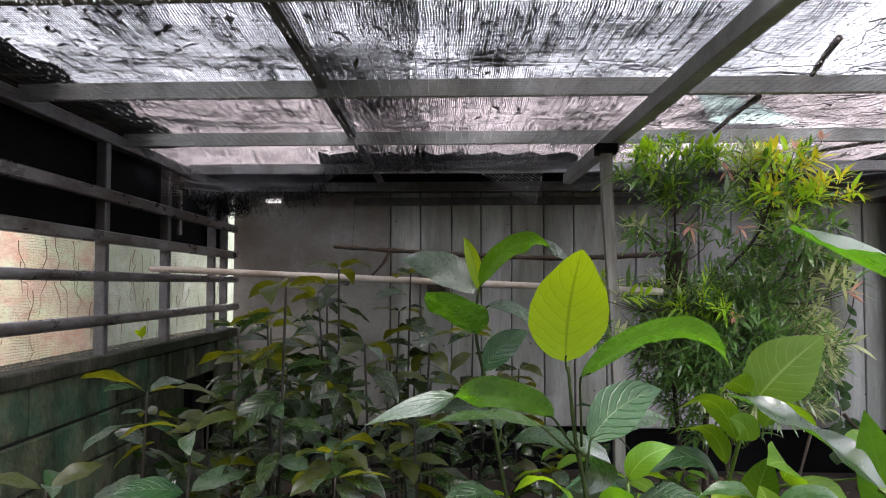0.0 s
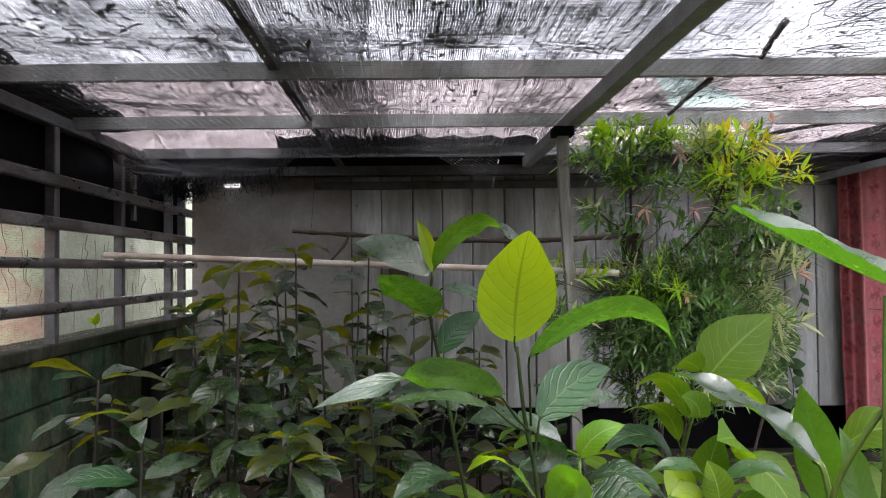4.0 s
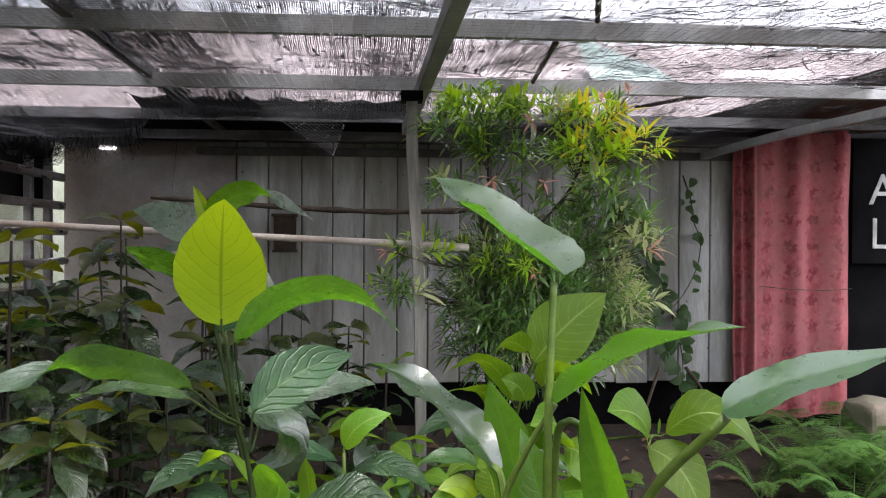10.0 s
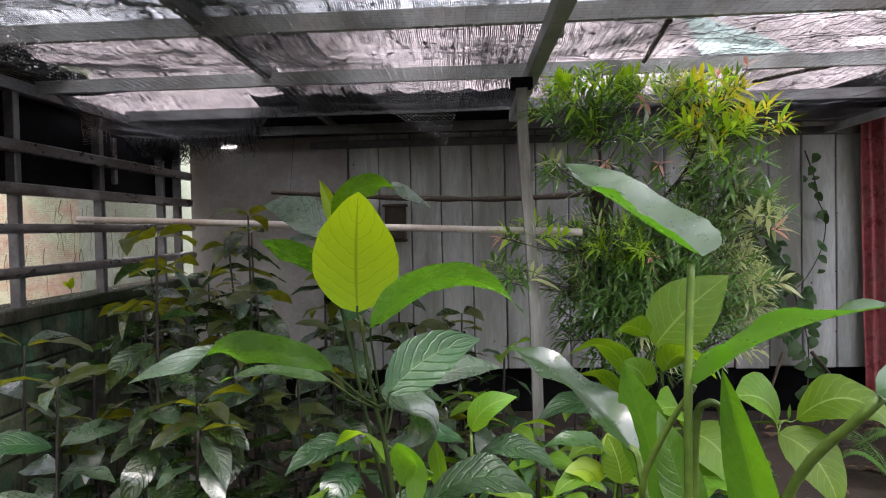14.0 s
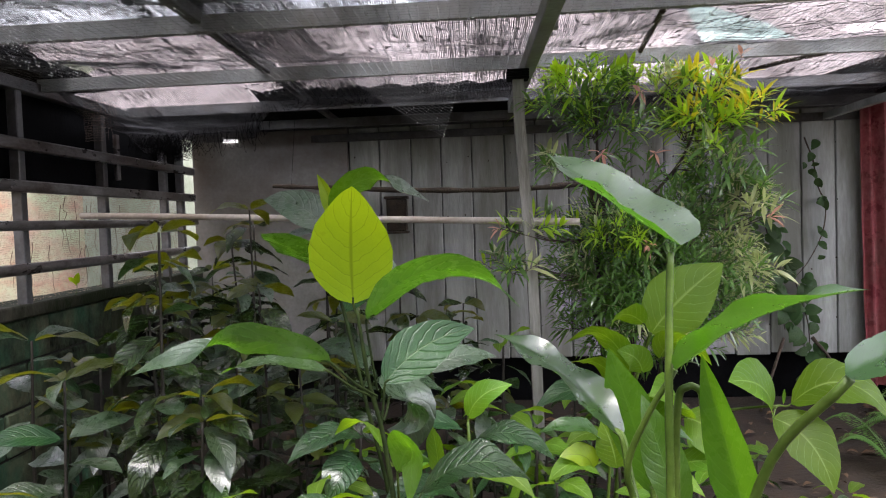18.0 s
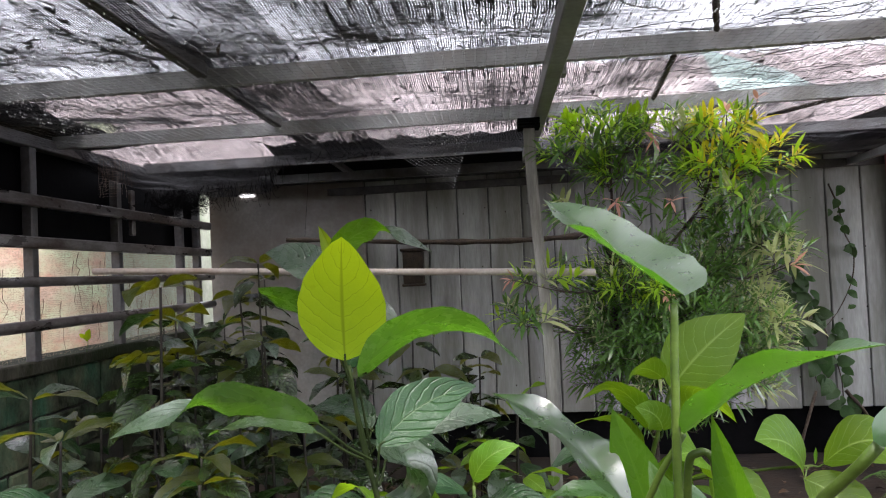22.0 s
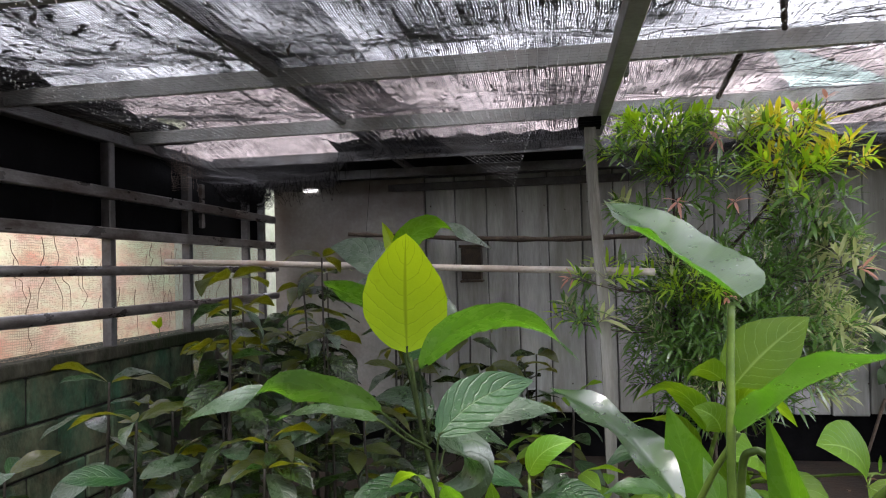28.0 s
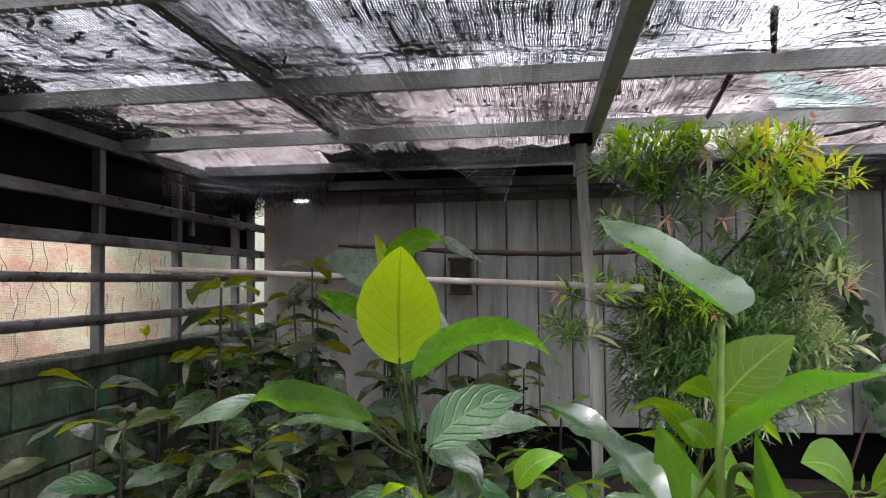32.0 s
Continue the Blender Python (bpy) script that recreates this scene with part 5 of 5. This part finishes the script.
        shoot(p, d, rnd.uniform(0.08, 0.15), kind, 0.066, 14, 0.15, i % 4 == 0)
    # the sprig that reaches out past the post, and the tufts of the crown
    for cx, cz, rx, rz, count, kinds in (
            (-0.66, 1.22, 0.10, 0.05, 14, (("pale_tip_foliage", 0.5), ("young_foliage", 0.2))),
            (-0.58, 1.39, 0.11, 0.05, 13, (("young_foliage", 0.3), ("pale_tip_foliage", 0.2))),
            (0.38, 1.47, 0.07, 0.07, 26, (("pale_tip_foliage", 0.3),)),
            (0.36, 1.19, 0.06, 0.08, 16, (("pale_tip_foliage", 0.7),)),
            (-0.30, 2.00, 0.17, 0.055, 44, (("young_foliage", 0.75),)),
            (-0.40, 1.90, 0.13, 0.05, 23, (("young_foliage", 0.25),)),
            (-0.20, 1.83, 0.13, 0.06, 27, (("young_foliage", 0.2),)),
            (-0.01, 2.00, 0.13, 0.05, 30, (("pale_tip_foliage", 0.25), ("young_foliage", 0.3))),
            (0.21, 1.99, 0.11, 0.055, 30, (("yellow_foliage", 0.45), ("young_foliage", 0.4))),
            (0.20, 1.83, 0.12, 0.06, 37, (("young_foliage", 0.5), ("yellow_foliage", 0.2))),
            (0.38, 1.85, 0.08, 0.04, 17, (("young_foliage", 0.45), ("yellow_foliage", 0.35))),
            (0.27, 1.68, 0.11, 0.07, 34, (("young_foliage", 0.2), ("pale_tip_foliage", 0.15))),
            (0.25, 1.55, 0.13, 0.07, 34, (("pale_tip_foliage", 0.15),)),
            (-0.30, 1.68, 0.20, 0.07, 16, (("pale_tip_foliage", 0.1),)),
            (-0.15, 1.58, 0.20, 0.06, 12, ())):
        for i in range(count):
            a = rnd.uniform(0, 6.28)
            k = rnd.random() ** 0.5
            p = Vector((cx + rx * k * math.cos(a), -0.12 + rnd.uniform(-0.2, 0.16), cz + rz * k * math.sin(a)))
            d = Vector((math.cos(a) * 0.7 + rnd.uniform(-0.3, 0.3), rnd.uniform(-0.8, 0.3), 0.35 + rnd.uniform(-0.3, 0.4))).normalized()
            shoot(p, d, rnd.uniform(0.05, 0.09), pick(kinds), 0.084, 9, 0.175, i % 3 == 0)
    for px, pz, d, n_ in ((-0.28, 1.70, (-0.2, -0.8, -0.3), 6), (-0.07, 1.685, (0.1, -0.9, 0.1), 5), (-0.70, 1.40, (-0.9, -0.3, 0.1), 6), (-0.11, 1.325, (0.1, -0.8, -0.4), 5), (0.38, 1.41, (0.8, -0.4, 0.1), 6), (0.17, 2.02, (0.1, -0.4, 0.8), 6), (0.29, 2.06, (0.1, -0.2, 0.9), 6), (-0.12, 1.94, (-0.1, -0.8, -0.2), 4)):
        shoot(Vector((px, -0.36, pz)), Vector(d).normalized(), 0.025, "red_shoot_foliage", 0.06, n_ + 1, 0.22)
    tagged(part("branchwork", limbs, M_bark, root, "thin dark branches", True), kind="stuff")
    for nm, (bm, mat) in groups.items():
        tagged(part(nm, bm, mat, root, {"crown": "narrow dark green leaves", "young_foliage": "fresh green young leaves", "yellow_foliage": "yellow young leaves", "red_shoot_foliage": "coppery red shoots", "pale_tip_foliage": "pale cream-green shoot tips"}[nm]), kind="stuff")
    return root


tree(1.34, 3.58, "slender tree with narrow green leaves and coppery shoots")

# brown coir basket hung in the tree, small blue tag on the stem
basket = thing("coir_basket", "brown coir basket hung by the tree stem", "basket", (1.10, 3.55, 1.52))
bm = bmesh.new()
tube(bm, [Vector((0, 0, z)) for z in (-0.09, -0.06, 0.0, 0.05, 0.085)], 0.045, 0.055, 14, 0.5)
part("bowl", bm, M_bark, basket, "", True)
bm = tube(bmesh.new(), smooth_path([(0, 0, 0.08), (0.05, 0.02, 0.3), (0.1, 0.0, 0.55)], 4), 0.002, 0.002, 4)
part("hanger", bm, M_wire, basket)

# ---- cloth curtain, black board ----
m_cur, n, l, p = nodes_of("red_printed_cloth")
co = n.new("ShaderNodeTexCoord").outputs["Object"]
sp = n.new("ShaderNodeSeparateXYZ")
l.new(co, sp.inputs[0])
wob = noise_node(n, l, co, 22.0, 4)
gx = math_node(n, l, "FRACT", math_node(n, l, "ADD", math_node(n, l, "DIVIDE", sp.outputs[0], 0.185), math_node(n, l, "MULTIPLY", wob, 1.1)))
gz = math_node(n, l, "FRACT", math_node(n, l, "ADD", math_node(n, l, "DIVIDE", sp.outputs[2], 0.205), math_node(n, l, "MULTIPLY", noise_node(n, l, co, 26.0, 4), 1.2)))
dx = math_node(n, l, "SUBTRACT", gx, 0.5)
dz = math_node(n, l, "SUBTRACT", gz, 0.5)
r2 = math_node(n, l, "ADD", math_node(n, l, "MULTIPLY", dx, dx), math_node(n, l, "MULTIPLY", dz, dz))
motif = ramp(n, l, r2, [(0.02, (1, 1, 1)), (0.05, (0, 0, 0))])
stripe = ramp(n, l, math_node(n, l, "ABSOLUTE", dx), [(0.1, (1, 1, 1)), (0.4, (0, 0, 0))])
base = blend(n, l, noise_node(n, l, co, 3.0, 5), (0.29, 0.055, 0.065), (0.44, 0.16, 0.165))
base = blend(n, l, math_node(n, l, "MULTIPLY", stripe, 0.65), base, (0.21, 0.025, 0.038))
base = blend(n, l, math_node(n, l, "MULTIPLY", motif, 0.75), base, (0.15, 0.012, 0.022))
base = blend(n, l, ramp(n, l, noise_node(n, l, co, 4.0, 7, 0.7), [(0.45, (0, 0, 0)), (0.75, (0.7, 0.7, 0.7))]), base, (0.16, 0.09, 0.075))
l.new(base, p.inputs["Base Color"])
p.inputs["Roughness"].default_value = 0.9
bump(n, l, noise_node(n, l, co, 220.0, 2), 0.2, 0.003, p)
curtain = thing("curtain", "faded red printed cloth curtain hanging in the doorway", "curtain", (3.8, 5.62, 0))


def fall(u, v):
    x = -0.47 + 0.93 * u + 0.03 * (1 - v) * (1 - u)
    hang = 0.028 * math.sin(u * 19 + 0.8 * math.sin(v * 3)) * (0.5 + 0.5 * v) + 0.012 * noise.noise((u * 7, v * 5, 0))
    if u < 0.18:
        hang += 0.03 * math.sin(u * 70)
    return (x, hang - 0.045 * x, 0.11 + 2.2 * v + 0.015 * math.sin(u * 9))


part("cloth", sheet(bmesh.new(), 90, 60, fall), m_cur, curtain, smooth=True)
bm = tube(bmesh.new(), [Vector((-0.5, -0.005, 2.29)), Vector((0.55, -0.03, 2.29))], 0.008, 0.008, 8)
part("curtain_cord", bm, M_wire, curtain)
bm = tube(bmesh.new(), smooth_path([(-0.28, -0.04, 1.11), (0.0, -0.05, 1.085), (0.3, -0.05, 1.08), (0.46, -0.05, 1.09)], 5), 0.003, 0.003, 5)
part("seam", bm, M_bark, curtain, "sagging cord across the cloth")

board = thing("wall_east", "black board wall with white painted letters", "wall", kind="structure")
bm = box(bmesh.new(), 3.5, 6.4, 5.70, 5.78, 0, 2.4)
part("dark_doorway_wall", bm, M_black, board)
bm = box(bmesh.new(), 4.28, 5.6, 5.60, 5.63, 1.28, 2.25, 0.004)
part("black_board", bm, M_black, board)
M_paint = surface("white_paint", (0.36, 0.36, 0.36), (0.6, 0.6, 0.59), 8, 0.7, 0, 60, 0.2, ((0.22, 0.22, 0.22), 0.3))
for txt, x, z, s in (("AV", 4.41, 1.74, 0.34), ("LI", 4.42, 1.40, 0.34)):
    cu = bpy.data.curves.new("lettering", "FONT")
    cu.body, cu.size, cu.extrude = txt, s, 0.002
    ob = new("lettering", cu)
    dg = bpy.context.evaluated_depsgraph_get()
    me = bpy.data.meshes.new_from_object(ob.evaluated_get(dg))
    bpy.data.objects.remove(ob)
    me.materials.clear()
    me.materials.append(M_paint)
    ob = new("lettering", me)
    ob.parent = board
    ob.matrix_basis = Matrix.Translation((x, 5.595, z)) @ Matrix.Rotation(radians(90), 4, "X")

# stone blocks by the door
M_stone = surface("tan_stone", (0.17, 0.135, 0.10), (0.28, 0.235, 0.19), 6, 0.8, 0, 45, 0.5, ((0.2, 0.2, 0.14), 0.4))
for k, (x, y, z, w, h) in enumerate(((3.70, 4.5, 0.0, 0.36, 0.25), (3.73, 4.52, 0.25, 0.30, 0.22), (4.06, 4.48, 0.0, 0.34, 0.27), (4.06, 4.49, 0.27, 0.36, 0.24), (4.42, 4.47, 0.0, 0.36, 0.26), (4.42, 4.48, 0.26, 0.34, 0.24))):
    st = thing("stone_block", "tan stone block stacked by the doorway", "stone block", (x, y, z), "stacked stones")
    bm = box(bmesh.new(), -w / 2, w / 2, -0.16, 0.16, 0.0, h - 0.006, 0.02)
    bmesh.ops.subdivide_edges(bm, edges=bm.edges[:], cuts=3, use_grid_fill=True)
    for v in bm.verts:
        v.co += v.co.normalized() * 0.035 * noise.noise(v.co * 7 + Vector((k, 0, 0))) * (v.co.z > 0.01)
    part("stone", bm, M_stone, st, "", True)


# ---- ferns ----
M_fern = leaf_material("fern_leaf", (0.050, 0.12, 0.026), (0.09, 0.18, 0.042), (0.09, 0.16, 0.05), (0.13, 0.32, 0.035), 0.36, 0.5, 10, 0.1, 0.0)


def fern(x, y, size, fronds, seed):
    rnd = random.Random(seed)
    root = thing("fern", "lacy green fern on the earth", "fern", (x, y, 0.0), "ferns")
    for f in range(fronds):
        bm = bmesh.new()
        a = f * 2.4 + rnd.uniform(-0.3, 0.3)
        out = Vector((math.cos(a), math.sin(a), 0))
        ln, up = size * rnd.uniform(0.7, 1.1), rnd.uniform(0.5, 0.9)
        path = smooth_path([(0, 0, 0), out * ln * 0.35 + Vector((0, 0, ln * up * 0.7)), out * ln * 0.75 + Vector((0, 0, ln * up)), out * ln * 1.1 + Vector((0, 0, ln * up * 0.75))], 8)
        uvl = bm.loops.layers.uv.verify()
        tube(bm, path, 0.003, 0.001, 4)
        side = out.cross(Vector((0, 0, 1)))
        n_ = len(path)
        for i in range(4, n_ - 1):
            t = i / n_
            pl = 0.24 * ln * math.sin(math.pi * min(1, t * 0.9 + 0.1)) ** 0.8
            for half in (0, 0.5):
                q = path[i].lerp(path[i + 1], half)
                for s in (-1, 1):
                    tip_ = q + side * s * pl + out * pl * 0.35 + Vector((0, 0, -pl * 0.15))
                    blade(bm, q, q.lerp(tip_, 0.5), tip_, 0.0075, (0, 0, 1), 0.1, 0.06, 0.35, 0.8, 1.2, 2, 4, i)
        part("frond", bm, M_fern, root)
    return root


for k, (x, y, s, n_) in enumerate(((3.05, 4.25, 0.42, 11), (3.35, 4.35, 0.54, 15), (2.75, 4.15, 0.36, 9), (3.45, 4.05, 0.50, 14), (3.1, 3.85, 0.36, 10), (3.6, 4.9, 0.4, 9), (3.62, 4.2, 0.46, 12))):
    fern(x, y, s, n_, 40 + k)

# ---- climbing vine on the boards ----
M_vine = leaf_material("vine_leaf", (0.020, 0.052, 0.014), (0.042, 0.085, 0.024), (0.06, 0.10, 0.035), (0.08, 0.18, 0.025), 0.25, 0.5, 6, 0.3, -0.4)
vine = thing("climbing_vine", "dark heart-leaved vine climbing the grey boards", "vine")


def vine_run(pts, seed, n_leaves, size):
    rnd = random.Random(seed)
    path = smooth_path(pts, 8)
    part("vine_stem", tube(bmesh.new(), path, 0.006, 0.003, 6, 0.3), M_bark, vine, "", True)
    for _ in range(n_leaves):
        q = rnd.choice(path)
        s = size * rnd.uniform(0.5, 1.2)
        a = rnd.uniform(-2.2, -0.9) + rnd.choice((0, 0.9, -0.9))
        d = Vector((math.cos(a), -0.25, math.sin(a)))
        b = q + Vector((rnd.uniform(-0.09, 0.09), -0.02, rnd.uniform(-0.03, 0.03)))
        leaf(vine, b, b + d * s * 0.5 + Vector((0, -0.015, 0)), b + d * s, s * rnd.uniform(0.65, 0.9), (rnd.uniform(-0.7, 0.7), -1, rnd.uniform(-0.2, 0.8)), M_vine, "", None, belly=0.3, sharp=0.75, nu=6, nv=8, fold=0.05)


W = 5.70
vine_run([(2.96, W, 1.95), (3.02, W, 1.78), (3.05, W, 1.60), (3.10, W - 0.01, 1.45), (3.08, W, 1.25), (2.98, W, 1.05), (2.86, W - 0.02, 0.92)], 5, 20, 0.08)
vine_run([(2.66, W + 0.02, 1.4), (2.70, W, 1.2), (2.76, W, 1.05), (2.74, W - 0.02, 0.85), (2.78, W - 0.05, 0.55)], 6, 34, 0.12)
vine_run([(2.86, W, 0.98), (2.9, W - 0.02, 0.8), (2.95, W - 0.05, 0.55), (2.9, W - 0.15, 0.2)], 7, 24, 0.12)
part("root_stem", tube(bmesh.new(), smooth_path([(2.75, 5.6, 0.5), (2.62, 5.5, 0.25), (2.5, 5.4, 0.02)], 5), 0.012, 0.01, 6, 0.4), M_bark, vine, "", True)
part("root_stem", tube(bmesh.new(), smooth_path([(2.95, 5.6, 0.5), (3.05, 5.5, 0.3), (2.9, 5.35, 0.02)], 5), 0.012, 0.01, 6, 0.4), M_bark, vine, "", True)

# lamp on the back wall
lamp = thing("strip_lamp", "small white batten lamp at the top of the back wall", "lamp", (-1.33, 5.93, 2.105))
bm = box(bmesh.new(), -0.06, 0.06, -0.05, -0.005, -0.01, 0.016, 0.008)
m_lamp, ln_, ll_, lp_ = nodes_of("lit_lamp_cover")
lp_.inputs["Base Color"].default_value = (0.8, 0.8, 0.8, 1)
lp_.inputs["Emission Color"].default_value = (1, 1, 1, 1)
lp_.inputs["Emission Strength"].default_value = 0.4
part("diffuser", bm, m_lamp, lamp)
bm = box(bmesh.new(), -0.1, 0.1, -0.01, 0.01, 0.02, 0.035, 0.002)
part("housing", bm, M_steel_dark, lamp)

# nest box on the back wall, sprout on the ledge
box_thing = thing("nest_box", "dark brown wooden nest box fixed to the boards", "nest box", (-0.045, 5.88, 1.37))
part("box_body", box(bmesh.new(), -0.075, 0.075, -0.14, -0.004, 0.0, 0.24, 0.006), M_bark, box_thing)
part("box_lid", box(bmesh.new(), -0.09, 0.09, -0.16, -0.004, 0.242, 0.262, 0.004), M_bark, box_thing)
part("box_base", box(bmesh.new(), -0.085, 0.085, -0.15, -0.004, -0.02, -0.002, 0.004), M_bark, box_thing)
sprout = thing("sprout", "tiny yellow-green sprout growing on the ledge", "seedling", (0, 0, 0))
stem(sprout, [(-1.61, 4.02, 1.112), (-1.60, 4.02, 1.15), (-1.60, 4.02, 1.18)], 0.002, 0.0015, M_petiole)
leaf(sprout, (-1.60, 4.02, 1.175), (-1.585, 4.0, 1.205), (-1.57, 3.99, 1.235), 0.035, (0.2, -0.9, 0.3), M_young)
leaf(sprout, (-1.60, 4.02, 1.165), (-1.605, 3.99, 1.195), (-1.62, 3.97, 1.21), 0.03, (-0.2, -0.9, 0.3), M_young)

# fallen leaves on the earth
fallen = thing("ground_litter", "brown fallen leaves lying on the damp earth", "litter", kind="stuff")
rnd = random.Random(91)
bm = bmesh.new()
for _ in range(650):
    x, y = rnd.uniform(-1.4, 3.6), rnd.uniform(2.0, 5.6)
    q = Vector((x, y, soil_height(x, y) + 0.012))
    a = rnd.uniform(0, 6.28)
    d = Vector((math.cos(a), math.sin(a), rnd.uniform(-0.1, 0.15))) * rnd.uniform(0.04, 0.11)
    blade(bm, q, q + d * 0.5 + Vector((0, 0, 0.012)), q + d, d.length * rnd.uniform(0.25, 0.5), (rnd.uniform(-0.4, 0.4), rnd.uniform(-0.4, 0.4), 1), 0.3, 0.05, 0.45, 1, 1, 2, 4, 5)
M_fallen = surface("fallen_leaf", (0.03, 0.018, 0.010), (0.14, 0.075, 0.035), 9, 0.6, 0, 60, 0.3)
tagged(part("fallen_leaves", bm, M_fallen, fallen), kind="stuff")
